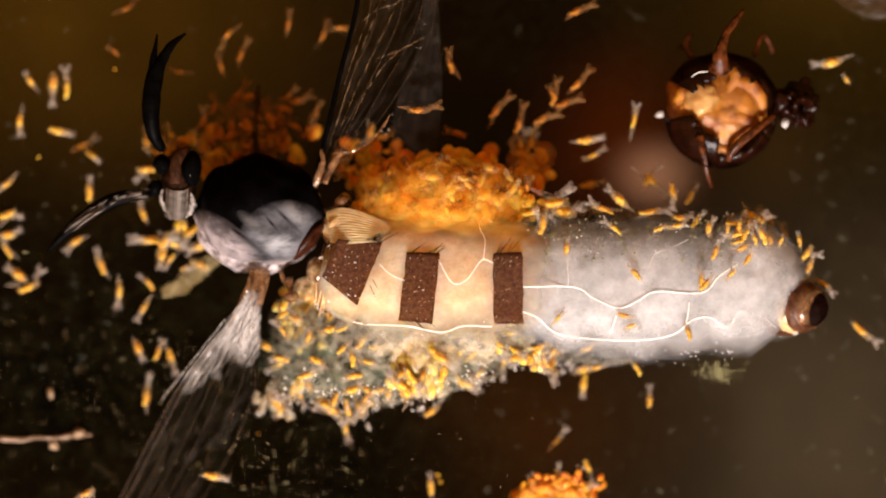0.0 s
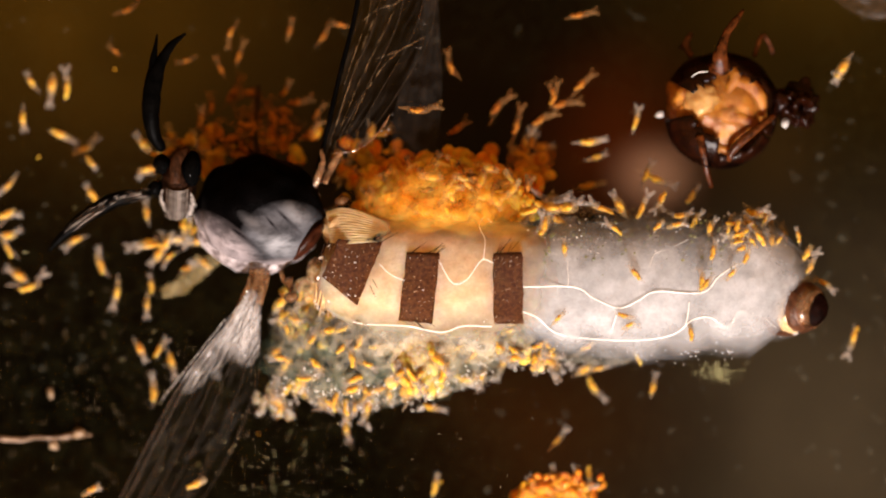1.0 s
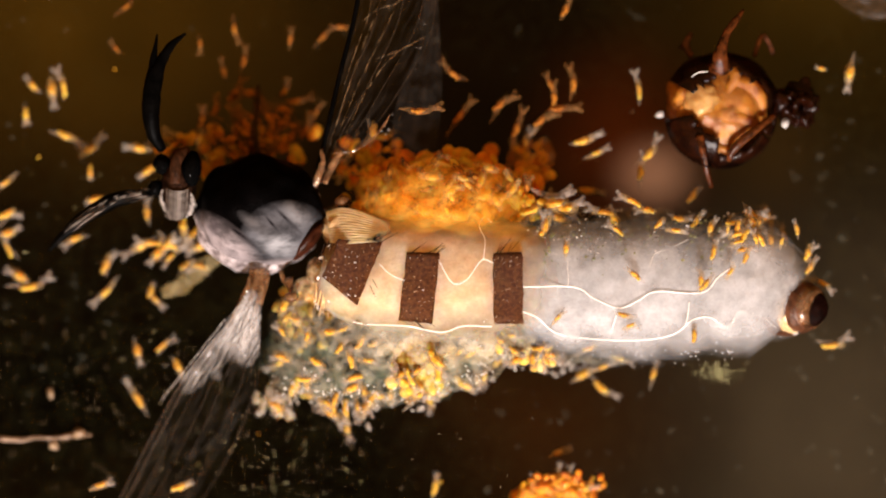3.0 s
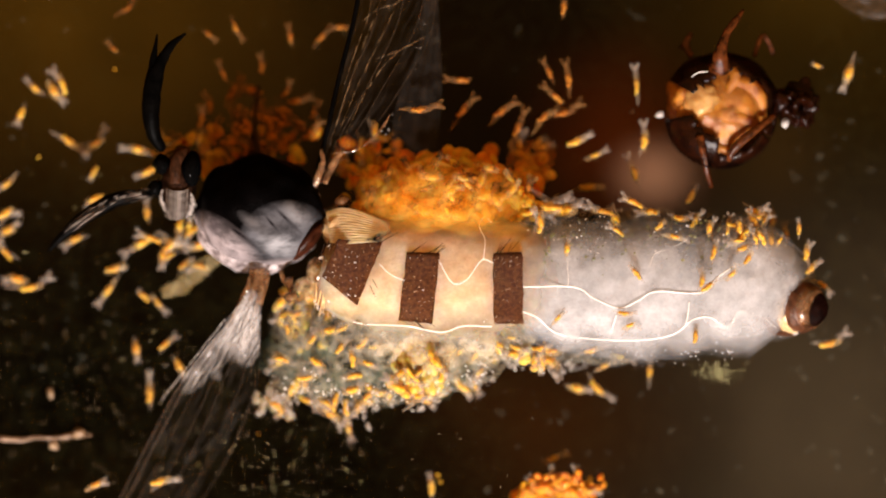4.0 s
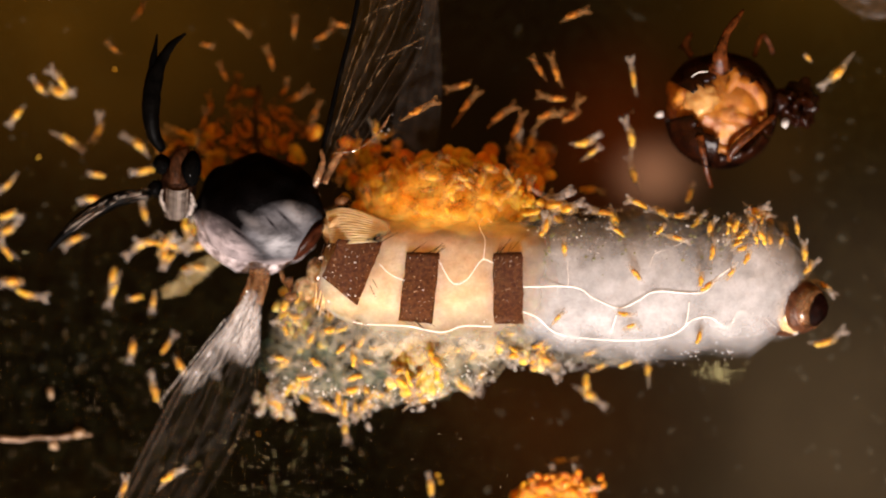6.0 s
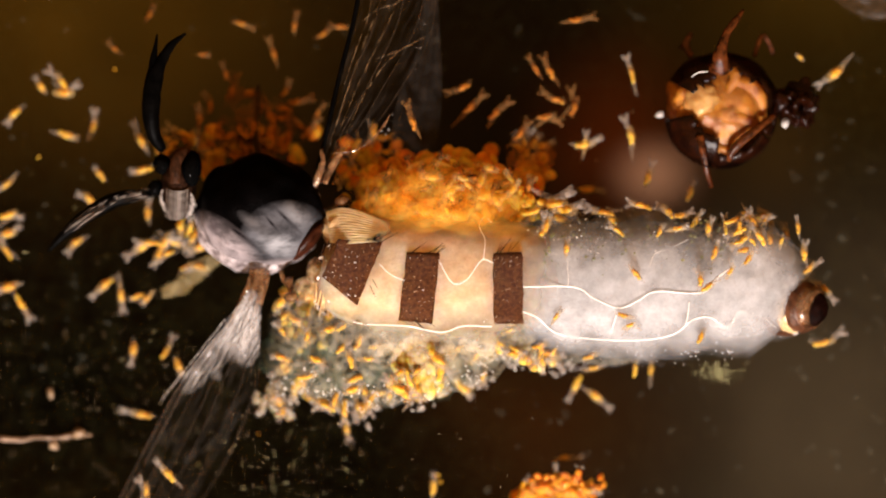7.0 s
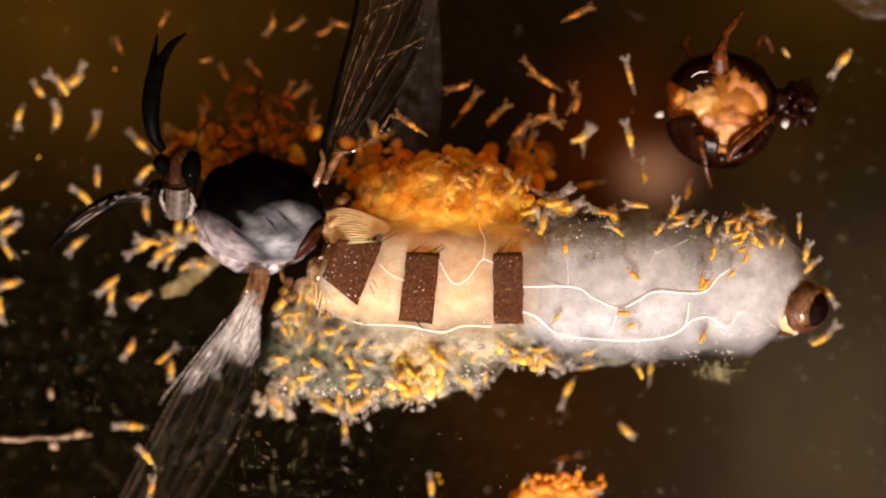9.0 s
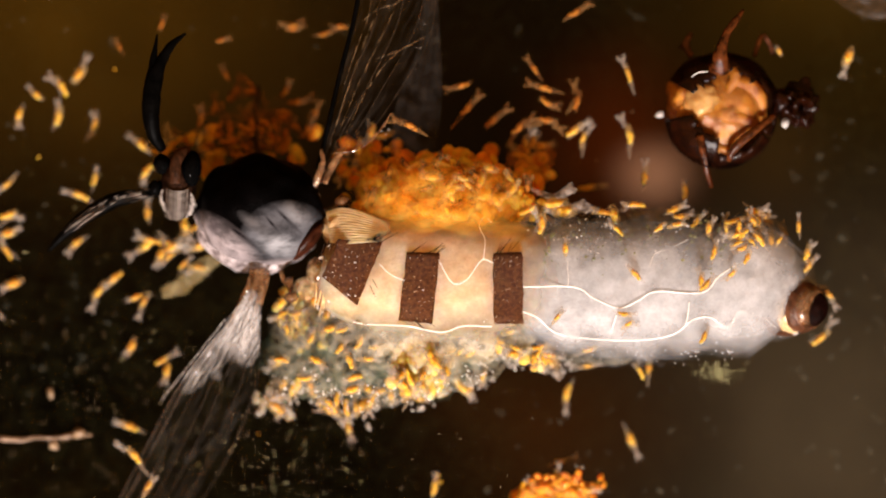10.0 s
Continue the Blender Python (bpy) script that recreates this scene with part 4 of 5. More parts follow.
def specks(name, spots, mat, label, category):
    """Many tiny flakes as one mesh; each spot is (u, v, h, length, width, height, turn)."""
    verts, faces = [], []
    for u, v, h, a, b, c, turn in spots:
        n, c0, s0 = len(verts), math.cos(turn), math.sin(turn)
        for x, y, z in ((a, 0, 0), (0, b, 0), (-a, 0, 0), (0, -b, 0), (0, 0, c), (0, 0, -c)):
            verts.append(at(u + x * c0 - y * s0, v + x * s0 + y * c0, h + z))
        for k in range(4):
            faces += [(n + k, n + (k + 1) % 4, n + 4), (n + (k + 1) % 4, n + k, n + 5)]
    me = bpy.data.meshes.new(name)
    me.from_pydata(verts, [], faces)
    me.materials.append(mat)
    return tagged(new(name, me), label, category, kind="stuff")


rs = random.Random(5)
spots = []
for _ in range(800):
    u, v = (rs.gauss(300, 240), rs.gauss(740, 120)) if rs.random() < 0.93 else (rs.uniform(-100, 1650), rs.uniform(-80, 960))
    r = rs.choice((0.4, 0.5, 0.6, 0.8, 1.0, 1.3))
    spots.append((u, v, 0.4 * r, r * rs.uniform(0.8, 2.2), r * rs.uniform(0.4, 1.0), 0.5 * r, rs.uniform(0, 3.1)))
SILT = material("silt", (0.05, 0.04, 0.015), (0.5, 0.42, 0.25), 30, 6, 0.25, bump=0)
specks("silt", spots, SILT, "fine pale silt specks on the glass", "silt")
# White flakes for pale specks and glints on slime and wing.
spots = []
for _ in range(320):
    q = rs.random()
    u, v = (rs.uniform(960, 1290), rs.gauss(420, 28)) if q < 0.4 else ((rs.uniform(960, 1300), rs.gauss(630, 14)) if q < 0.7 else (rs.uniform(500, 880), rs.gauss(625, 40)))
    r = rs.choice((0.5, 0.7, 0.9, 1.4))
    spots.append((u, v, (back_height(u, v) or dome_height(u, v)) + 2, r, r, r, rs.uniform(0, 3)))
for _ in range(30):
    f = rs.random()
    u, v = (rs.gauss(742, 7), rs.uniform(15, 130)) if f < 0.5 else (660 + 35 * f + rs.gauss(0, 4), 300 - 100 * f + rs.gauss(0, 4))
    r = rs.choice((0.4, 0.6, 0.9))
    spots.append((u, v, 140, r * rs.uniform(1, 2.2), r, r, rs.uniform(0, 3)))
specks("droplets", spots, BEADGLINT, "tiny white specks and modelled glints on the slime", "droplets")
# Wet glints modelled as tiny white flakes.
rim, spots = spline(EDGE, 200), []
for _ in range(330):
    q = rim[rs.randrange(200)]
    u, v = q[0] + rs.gauss(0, 10), q[1] - abs(rs.gauss(0, 26))
    r = rs.choice((0.5, 0.6, 0.8, 1.0, 1.4))
    spots.append((u, v, dome(690, 630, 270, 120, 118)(u, v) + rs.uniform(0, 10), r * rs.uniform(1, 3.4), r, r, rs.uniform(0, 3.1)))
for _ in range(30):
    u, v = rs.uniform(575, 635), rs.uniform(430, 535)
    r = rs.choice((0.5, 0.7, 0.9, 1.3))
    spots.append((u, v, max(back_height(u, v), 168) + 7, r * rs.uniform(0.8, 2.4), r, r, rs.uniform(0, 3.1)))
for _ in range(36):
    u, v = rs.uniform(930, 1290), rs.uniform(365, 430)
    r = rs.choice((0.5, 0.7, 0.9, 1.3))
    spots.append((u, v, max(back_height(u, v), 90) + 3, r * rs.uniform(0.8, 3.0), r, r, rs.uniform(0, 3.1)))
specks("glints", spots, TRACHEA, "tiny white flakes modelled as wet glints on the slime", "droplets")
spots = []
for _ in range(170):
    u, v = rs.gauss(1274, 18), rs.gauss(661, 9)
    r = rs.choice((0.4, 0.5, 0.7, 0.9, 1.5))
    spots.append((u, v, rs.uniform(2, 22), r * rs.uniform(0.8, 2.0), r, 0.6 * r, rs.uniform(0, 3.1)))
drift = []
for _ in range(170):
    u, v = (rs.gauss(540, 90), rs.gauss(800, 48)) if rs.random() < 0.6 else (rs.uniform(380, 1000), rs.uniform(690, 890))
    r = rs.choice((0.3, 0.4, 0.5, 0.6, 0.9))
    drift.append((u, v, rs.uniform(90, 170), r * rs.uniform(1.0, 2.6), r, 0.6 * r, rs.uniform(0, 3.1)))
specks("drifting_specks", drift, SILT, "tiny pale specks adrift in the water", "silt")
ALGAE = material("yellow_green_algae", (0.12, 0.15, 0.04), (0.75, 0.72, 0.4), 7, 3, 0.3, bump=0)
specks("algae", spots, ALGAE, "ragged yellow-green algae clump beside the abdomen", "algae")
spots = []
for _ in range(150):
    u, v = rs.uniform(950, 1300), rs.gauss(425, 24)
    r = rs.choice((0.8, 1.2, 1.8, 2.6))
    spots.append((u, v, max(back_height(u, v), 60) + 1, r * rs.uniform(0.8, 1.8), r, 0.5 * r, rs.uniform(0, 3.1)))
flecks = []
for cu, cv, su, sv, n in ((520, 800, 70, 45, 50), (470, 850, 60, 25, 30), (150, 620, 110, 60, 20)):
    for _ in range(n):
        r = rs.choice((0.25, 0.35, 0.45, 0.6, 0.9))
        flecks.append((rs.gauss(cu, su), rs.gauss(cv, sv), 2, r * rs.uniform(1.0, 4.5), r, 0.6 * r, rs.uniform(0, 3.1)))
specks("algae", flecks, ALGAE, "scattered yellow-green algae flecks on the glass", "algae")
MOSS = material("olive_algae", (0.04, 0.05, 0.012), (0.2, 0.2, 0.06), 9, 3, 0.4, bump=0)
specks("algae", spots, MOSS, "dark olive algae specks on the fly's abdomen", "algae")
bm = B()
for _ in range(60):
    u, v = rs.uniform(-60, 560), rs.uniform(240, 900)
    r = rs.choice((1.2, 1.6, 2, 2.5, 4))
    ball(bm, u, v, 1.5, r * rs.uniform(0.7, 1.6), r, 1.6, rs.uniform(0, 180), 2, 1.2, 3)
haze = B()
for _ in range(260):
    q = rs.random()
    u, v = (rs.uniform(1400, 1600), rs.uniform(120, 900)) if q < 0.5 else (rs.uniform(0, 1568), rs.uniform(0, 150)) if q < 0.65 else (rs.uniform(800, 1400), rs.uniform(680, 890)) if q < 0.85 else (rs.uniform(0, 260), rs.uniform(200, 700))
    r = rs.choice((2, 3, 4, 5, 7))
    ball(haze, u, v, 2, r * rs.uniform(0.8, 1.8), r, 2, rs.uniform(0, 180), 2, 0.9, 4)
MIST = material("dim_grey_algae", (0.03, 0.028, 0.016), (0.13, 0.125, 0.09), 40, 5, 0.6, spec=0.1, alpha=(-0.12, 0.22), bump=0.2)
tagged(part("algae", haze, MIST), "dim grey algae tufts scattered on the glass", "algae", kind="stuff")
FLECK = material("algae_fleck", (0.008, 0.007, 0.002), (0.06, 0.046, 0.012), 60, 5, 0.6, spec=0.1)
tagged(part("algae", bm, FLECK), "dim olive algae flecks on the glass", "algae", kind="stuff")

# ---- orange heap ----
SPAWN = material("orange_spawn", (0.6, 0.1, 0.002), (0.95, 0.4, 0.018), 9, 3, 0.3, sss=0.6, reach=20, bump=1.5)
mound("orange_heap", "orange lump of spawn on the glass", SPAWN, [(985, 882, 20, 60, 40, 44), (940, 888, 14, 40, 30, 34), (1032, 884, 12, 28, 26, 32), (1000, 868, 30, 30, 26, 36), (965, 866, 28, 24, 20, 34)])

lobes(150, "small orange lobes bristling on the lump", SPAWN, lambda u, v: 20 + 40 * math.sqrt(max(1 - ((u - 985) / 80) ** 2, 0)),
      lambda r: (r.gauss(985, 34), r.gauss(872, 15)), 3, 6)
for u, v, r, mat, label in ((775, 843, 3.5, GUT, "tiny bright yellow egg"), (780, 855, 3.0, GUT, "tiny bright yellow egg"), (456, 770, 1.4, SPAWN, "tiny red-orange egg"), (201, 121, 2.4, GUT, "tiny yellow egg"), (66, 278, 2.6, GUT, "tiny yellow egg")):
    tagged(part("egg", ball(B(), u, v, r, r, r, r, 0, 2), mat), label + " lying on the glass", "egg")

# ---- rotifers ----
FOOT, NECK = 32.0, 27.0


def rings(rows, n, ripple):
    """Rows of (x, 0, 0, r) with the ridges of a telescoping body."""
    return [(x, y, z, r * (1 + ripple * math.sin(i * 2.2))) for i, (x, y, z, r) in enumerate(spline(rows, n))]


def rotifer_body(fat, gut_long, gut_back, ripple, lobes, skin=None, crown=None, gut=None):
    ob = thing("rotifer", 0, 0, "clear slender rotifer with orange gut on the glass", "rotifer", "rotifers feeding on the fly")
    part("trunk", tube(B(), rings([(-21, 0, 0, 3.2), (-12, 0, 0, 6.0 * fat), (-1, 0, 0, 7.9 * fat), (10, 0, 0, 6.9 * fat), (19, 0, 0, 5.0)], 14, ripple), 20, 9, 0.9, 0.15, True), skin or OILSKIN, ob)
    bm = ball(B(), gut_back, 0, 1.5, gut_long * 1.02, 5.5 * fat, 6.6 * fat, 4, 2, 0.5, 7, True)
    ball(bm, gut_back - gut_long * 0.8, 1.5, 1.5, gut_long * 0.5, 4.2 * fat, 5.5 * fat, -20, 2, 0.3, 6, True)
    part("gut", bm, gut or GUT, ob, "orange gut")
    part("foot", tube(B(), rings([(0, 0, 0, 5.2), (-10, 0, 0, 4.6), (-22, 0, 0, 3.0), (-FOOT, 0, 0, 1.2)], 12, ripple), 14, 7, 0.9, 0, True), skin or SKIN, ob)
    top = part("crown", tube(B(), rings([(0, 0, 0, 6.2), (8, 0, 0, 5.0), (15, 0, 0, 5.8), (20, 0, 0, 4)], 9, ripple), 12, 8, 0.9, 0.2, True), crown or CROWN, ob)
    for s in (1, -1):
        part("lobe", tube(B(), [(13, s * 1, 0, 3.6), (18, s * lobes * 0.55, 0, 4.3), (23, s * lobes, 0, 4.0), (NECK, s * lobes * 1.15, 0, 1.5)], 9, 7, 0.8, 0.3, True), crown or CROWN, top)
    return ob


BASES = []
for row in ((1.0, 11.5, -2, 0.07, 6.0), (0.8, 14, -4, 0.05, 7.0), (1.2, 10, 1, 0.09, 4.5), (1.05, 15, -1, 0.06, 3.5), (0.85, 8, 3, 0.06, 5.0), (0.95, 12, -3, 0.1, 3.0)):
    BASES.append(rotifer_body(*row))

SHADETONED = [rotifer_body(0.9, 12, -2, 0.06, 6.0, SHADESKIN, SHADESKIN, SHADEGUT)]
ANIMALS = []
USED = [0]
rng = random.Random(7)


def turn_pose(u, v, h, deg, slope=0.0):
    return Matrix.Translation(at(u, v, h)) @ Matrix.Rotation(radians(deg), 4, "Z") @ Matrix.Rotation(radians(-slope), 4, "Y")


def rotifer(label, size, h, keys, sway, slope=0.0, rust=False):
    """keys: rows of (seconds, tail u, v, gut u, v, head u, v)."""
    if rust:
        ob = SHADETONED[0] if len(SHADETONED) == 1 else copy_thing(SHADETONED[0], Matrix())
        SHADETONED.append(ob)
    else:
        ob = BASES[USED[0]] if USED[0] < len(BASES) else copy_thing(BASES[(USED[0] * 5 + USED[0] // 6) % 6], Matrix())
        USED[0] += 1
    tagged(ob, label)
    ob.scale = (size, size, size)
    ANIMALS.append((ob, size, h, keys, sway, slope))
    return ob


def bent(key, size):
    """The trunk's place and heading, and foot and crown in its own space, from three points of the plan."""
    t, tu, tv, gu, gv, hu, hv = key
    head = math.degrees(math.atan2(tv - hv, hu - tu))
    c, s = math.cos(radians(head)), math.sin(radians(head))
    out = [t, gu, gv, head]
    for pu, pv, most in ((tu, tv, 50), (hu, hv, 44)):
        x, y = (pu - gu) / size, (gv - pv) / size
        x, y = c * x + s * y, -s * x + c * y
        k = min(1.0, most / max(math.hypot(x, y), 1))
        out += [x * k, y * k]
    return out


def animate(ob, size, h, keys, sway, slope):
    rnd = random.Random(int(keys[0][3] * 7 + keys[0][4] * 13))
    rows = [bent(k, size) for k in keys]
    for a, b in zip(rows, rows[1:]):
        b[3] = a[3] + (b[3] - a[3] + 180) % 360 - 180
    ts = [r[0] for r in rows]
    kids = {c.name.split(".")[0]: c for c in ob.children}
    body, feet, crowns = [], [], []
    n = 16 if len(keys) > 2 else 10
    for i in range(n + 1):
        t = 10 * i / n
        u, v, head, tx, ty, hx, hy = (np.interp(t, ts, [r[k] for r in rows]) for k in range(1, 8))
        wob = 0.25 if min(abs(t - q) for q in ts) < 0.2 and len(keys) > 2 else 1.0
        swing = sway * wob * rnd.uniform(-1, 1)
        # the sway turns about the foot's tip
        a0, a1 = radians(head), radians(head + swing)
        ex, ey = size * tx, size * ty
        u += ex * (math.cos(a0) - math.cos(a1)) - ey * (math.sin(a0) - math.sin(a1))
        v -= ex * (math.sin(a0) - math.sin(a1)) + ey * (math.cos(a0) - math.cos(a1))
        hy += 0.25 * sway * wob * rnd.uniform(-1, 1)
        body.append((t, turn_pose(u, v, h, head + swing, slope)))
        fa = math.atan2(ty, -tx + 8) * -1
        d = Vector((-(-tx + 8), ty, 0)).normalized()
        feet.append((t, Matrix.Translation(Vector((tx, ty, 0)) * S - d * (FOOT * S)) @ Matrix.Rotation(math.atan2(-d.y, -d.x), 4, "Z")))
        d = Vector((hx + 6, hy, 0)).normalized()
        crowns.append((t, Matrix.Translation(Vector((hx, hy, 0)) * S - d * (NECK * S)) @ Matrix.Rotation(math.atan2(d.y, d.x), 4, "Z")))
    walk(ob, body)
    walk(kids["crown"], crowns)
    if len(keys) > 2:
        walk(kids["foot"], feet)
    else:
        kids["foot"].matrix_basis = feet[0][1]


def roamer(*keys, size=1.0, h=None, where="on the glass", sway=9.0, rust=False):
    if h is None:
        h = max([back_height(k[3], k[4]) for k in keys]) + 4 if where.endswith("abdomen") else 10 * size
    rotifer(("shade-toned reddish slender rotifer " if rust else "clear slender rotifer with orange gut ") + where, size, h, keys, sway, 0.0, rust)


def settler(u, v, head, size, h, where, sway=16.0, reach=1.0, slope=0.0, rust=False):
    a, b = radians(head), radians(head + rng.uniform(-45, 45))
    l1, l2 = 34 * size * reach, 33 * size * reach
    e = radians(head + rng.uniform(-35, 35))
    key = (u - l1 * math.cos(e), v + l1 * math.sin(e), u, v, u + l2 * math.cos(b), v - l2 * math.sin(b))
    rotifer(("shade-toned reddish stout rotifer " if rust else "clear stout rotifer with orange gut ") + where, size, h, [(0, *key), (10, *key)], sway, slope, rust)


def swarm(n, u, v, ru, rv, size, height, where, out=None, reach=1.0, rust=False):
    """Settlers crowded in an ellipse; their heads point outwards from the place out."""
    n, size = round(0.66 * n), 1.12 * size
    spots = []
    while len(spots) < n:
        a, r = rng.uniform(0, 2 * math.pi), math.sqrt(rng.random())
        p = (u + ru * r * math.cos(a), v + rv * r * math.sin(a))
        if all((p[0] - q[0]) ** 2 + (p[1] - q[1]) ** 2 > (0.42 * math.sqrt(ru * rv / n) * 1.7) ** 2 for q in spots) or rng.random() < 0.05:
            spots.append(p)
    for p in spots:
        head = math.degrees(math.atan2(out[1] - p[1], p[0] - out[0])) + rng.gauss(0, 75) if out else rng.uniform(0, 360)
        settler(p[0], p[1], head, size * rng.uniform(0.65, 1.25), height(*p) + rng.uniform(-6, 6), where, reach=reach * rng.uniform(0.75, 1.05), slope=rng.uniform(-10, 25), rust=rust)


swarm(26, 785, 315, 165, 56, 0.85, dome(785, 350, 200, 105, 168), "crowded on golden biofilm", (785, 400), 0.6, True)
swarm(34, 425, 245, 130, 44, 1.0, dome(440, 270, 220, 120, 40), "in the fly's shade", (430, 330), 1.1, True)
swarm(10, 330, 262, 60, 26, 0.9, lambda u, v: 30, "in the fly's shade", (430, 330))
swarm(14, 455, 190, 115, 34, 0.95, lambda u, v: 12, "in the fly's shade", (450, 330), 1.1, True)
swarm(14, 640, 265, 65, 45, 0.85, lambda u, v: 50, "at the wing's root", (640, 330))
swarm(12, 738, 665, 50, 42, 0.95, dome(740, 640, 92, 84, 142), "crowded on biofilm", (740, 610))
for u, v, a in ((505, 587, 140), (497, 633, 170), (585, 583, 20), (610, 580, 15), (562, 642, -30), (605, 615, 70), (622, 634, 120), (650, 640, 30), (625, 668, 175), (625, 686, 10), (578, 715, 160), (665, 612, 25), (655, 715, 35), (520, 560, 100), (548, 600, 60), (640, 605, 60), (690, 700, -80), (545, 668, 20)):
    settler(u, v, a + rng.uniform(-12, 12), rng.uniform(0.75, 0.95), dome(600, 625, 150, 110, 118)(u, v), "on green biofilm", 12, 0.8)
swarm(11, 500, 690, 55, 45, 0.85, dome(520, 680, 110, 80, 45), "on green biofilm", (560, 640))
swarm(14, 630, 710, 70, 26, 0.8, dome(630, 660, 130, 95, 85), "on green biofilm", (630, 640))
swarm(18, 935, 615, 52, 32, 0.95, dome(920, 590, 110, 95, 140), "at the abdomen's edge", (910, 580))
swarm(9, 825, 640, 35, 40, 0.8, dome(820, 620, 75, 75, 100), "on green biofilm", (820, 590))
swarm(14, 545, 552, 48, 34, 0.8, lambda u, v: 70, "beside the fly's waist", (590, 500))
swarm(10, 935, 280, 28, 30, 0.8, lambda u, v: 40, "in a tangle on the glass")
swarm(16, 318, 436, 66, 42, 0.9, lambda u, v: 26, "under the fly's head")
swarm(6, 985, 385, 45, 26, 0.9, lambda u, v: max(back_height(u, v), 110), "at the abdomen's edge", (960, 440))
swarm(20, 1335, 410, 70, 30, 0.72, lambda u, v: back_height(u, v, 20) + 8, "on the fly's tail end", (1330, 480))
for u, v, a in ((1255, 404, 80), (1286, 400, 95), (1316, 440, 30), (1322, 455, 40), (1292, 484, 45), (1250, 505, 60), (1262, 445, 70), (1364, 426, 100), (1392, 416, 80), (1240, 495, 100)):
    settler(u, v, a, 0.75, back_height(u, v, 8) + 8, "on the fly's abdomen", 8)
for u, v, a in ((1105, 556, 20), (1112, 576, 25), (985, 563, 40), (1122, 485, 110), (1000, 440, 80)):
    settler(u, v, a, 0.7, back_height(u, v) + 4, "on the fly's abdomen", 8)
for u, v, a in ((1015, 848, 70), (950, 862, 120), (1040, 868, 30), (985, 846, 100)):
    settler(u, v, a, 0.8, 50, "on an orange lump", 12)
for u, v, a in ((10, 325, 250), (10, 378, 40), (12, 412, -5), (8, 442, 120), (130, 428, 200), (255, 375, 120), (283, 268, 100), (300, 245, 130)):
    settler(u, v, a, 0.85, 10, "on the glass", 10)
for u, v, a, q in ((978, 362, -4, 1.45), (1000, 372, 12, 1.2), (945, 372, 30, 1.2), (1065, 372, 150, 1.0), (1205, 385, 20, 0.8), (1232, 392, 60, 0.8)):
    settler(u, v, a, q, 128, "at the abdomen's edge", 8)
settler(613, 758, 245, 0.9, 10, "beside the biofilm", 8)
settler(767, 862, 92, 0.8, 10, "on the glass", 10)

# west field
roamer((0, 68, 165, 50, 143, 38, 125), (2.5, 70, 165, 52, 150, 38, 132), (5, 85, 172, 65, 158, 42, 136), (7.5, 80, 165, 70, 152, 58, 133), (10, 75, 175, 62, 168, 43, 150), size=0.7)
roamer((0, 92, 126, 91, 147, 88, 192), (2.5, 92, 132, 89, 155, 90, 195), (5, 76, 145, 92, 165, 115, 182), (7.5, 92, 145, 118, 160, 140, 130), (10, 122, 144, 138, 130, 155, 93))
roamer((0, 113, 178, 116, 152, 112, 113), (2.5, 110, 180, 114, 152, 107, 114), (5, 108, 165, 104, 142, 78, 120), (7.5, 108, 165, 107, 145, 75, 120), (10, 106, 172, 106, 150, 78, 130))
roamer((0, 38, 182, 33, 217, 36, 244), (2.5, 41, 182, 44, 205, 47, 222), (5, 42, 184, 27, 202, 10, 222), (7.5, 42, 184, 22, 203, 8, 225), (10, 40, 182, 31, 205, 32, 230), size=0.85)
roamer((0, 82, 230, 103, 232, 132, 238), (2.5, 83, 230, 112, 240, 152, 258), (5, 85, 228, 128, 260, 170, 310), (7.5, 85, 230, 115, 238, 130, 243), (8.5, 88, 236, 103, 208, 100, 176), (10, 90, 232, 101, 203, 97, 172))
roamer((0, 125, 262, 142, 259, 173, 238), (2.5, 125, 262, 150, 275, 192, 247), (5, 150, 258, 178, 238, 182, 200), (7.5, 150, 250, 163, 225, 167, 187), (10, 148, 252, 166, 222, 165, 194))
roamer((0, 146, 270, 160, 275, 176, 290), (2.5, 150, 290, 157, 305, 163, 318), (7.5, 185, 325, 175, 310, 167, 292), (10, 160, 340, 166, 315, 170, 292), size=0.7)
roamer((0, 160, 354, 156, 338, 157, 308), (2.5, 178, 360, 166, 353, 150, 362), (5, 178, 350, 163, 353, 148, 375), (7.5, 150, 372, 155, 352, 135, 333), (10, 165, 360, 138, 345, 105, 337), size=0.9)
roamer((0, 45, 500, 30, 487, 5, 470), (2.5, 46, 502, 33, 488, 5, 472), (5, 42, 506, 25, 497, 0, 506), (7.5, 38, 500, 8, 508, -15, 515), (10, 40, 497, 20, 502, -5, 515))
roamer((0, 5, 505, 50, 507, 77, 463), (2.5, 5, 505, 55, 507, 92, 480), (5, 2, 512, 55, 512, 103, 490), (7.5, 18, 520, 27, 550, 30, 585), (10, -25, 520, -14, 545, -5, 570))
roamer((0, 286, 414, 263, 425, 222, 425), (2.5, 280, 418, 250, 440, 212, 462), (5, 285, 410, 245, 428, 212, 452), (7.5, 280, 418, 250, 437, 215, 458), (10, 280, 418, 256, 436, 222, 460))
roamer((0, 193, 495, 177, 468, 168, 436), (2.5, 190, 488, 177, 462, 184, 430), (5, 212, 475, 220, 485, 234, 490), (7.5, 203, 503, 172, 507, 132, 518), (10, 212, 480, 200, 494, 180, 512))
roamer((0, 207, 485, 210, 515, 208, 550), (2.5, 208, 490, 185, 518, 155, 545), (5, 210, 482, 188, 505, 162, 534), (7.5, 205, 486, 222, 525, 237, 558), (10, 195, 498, 173, 516, 157, 555))
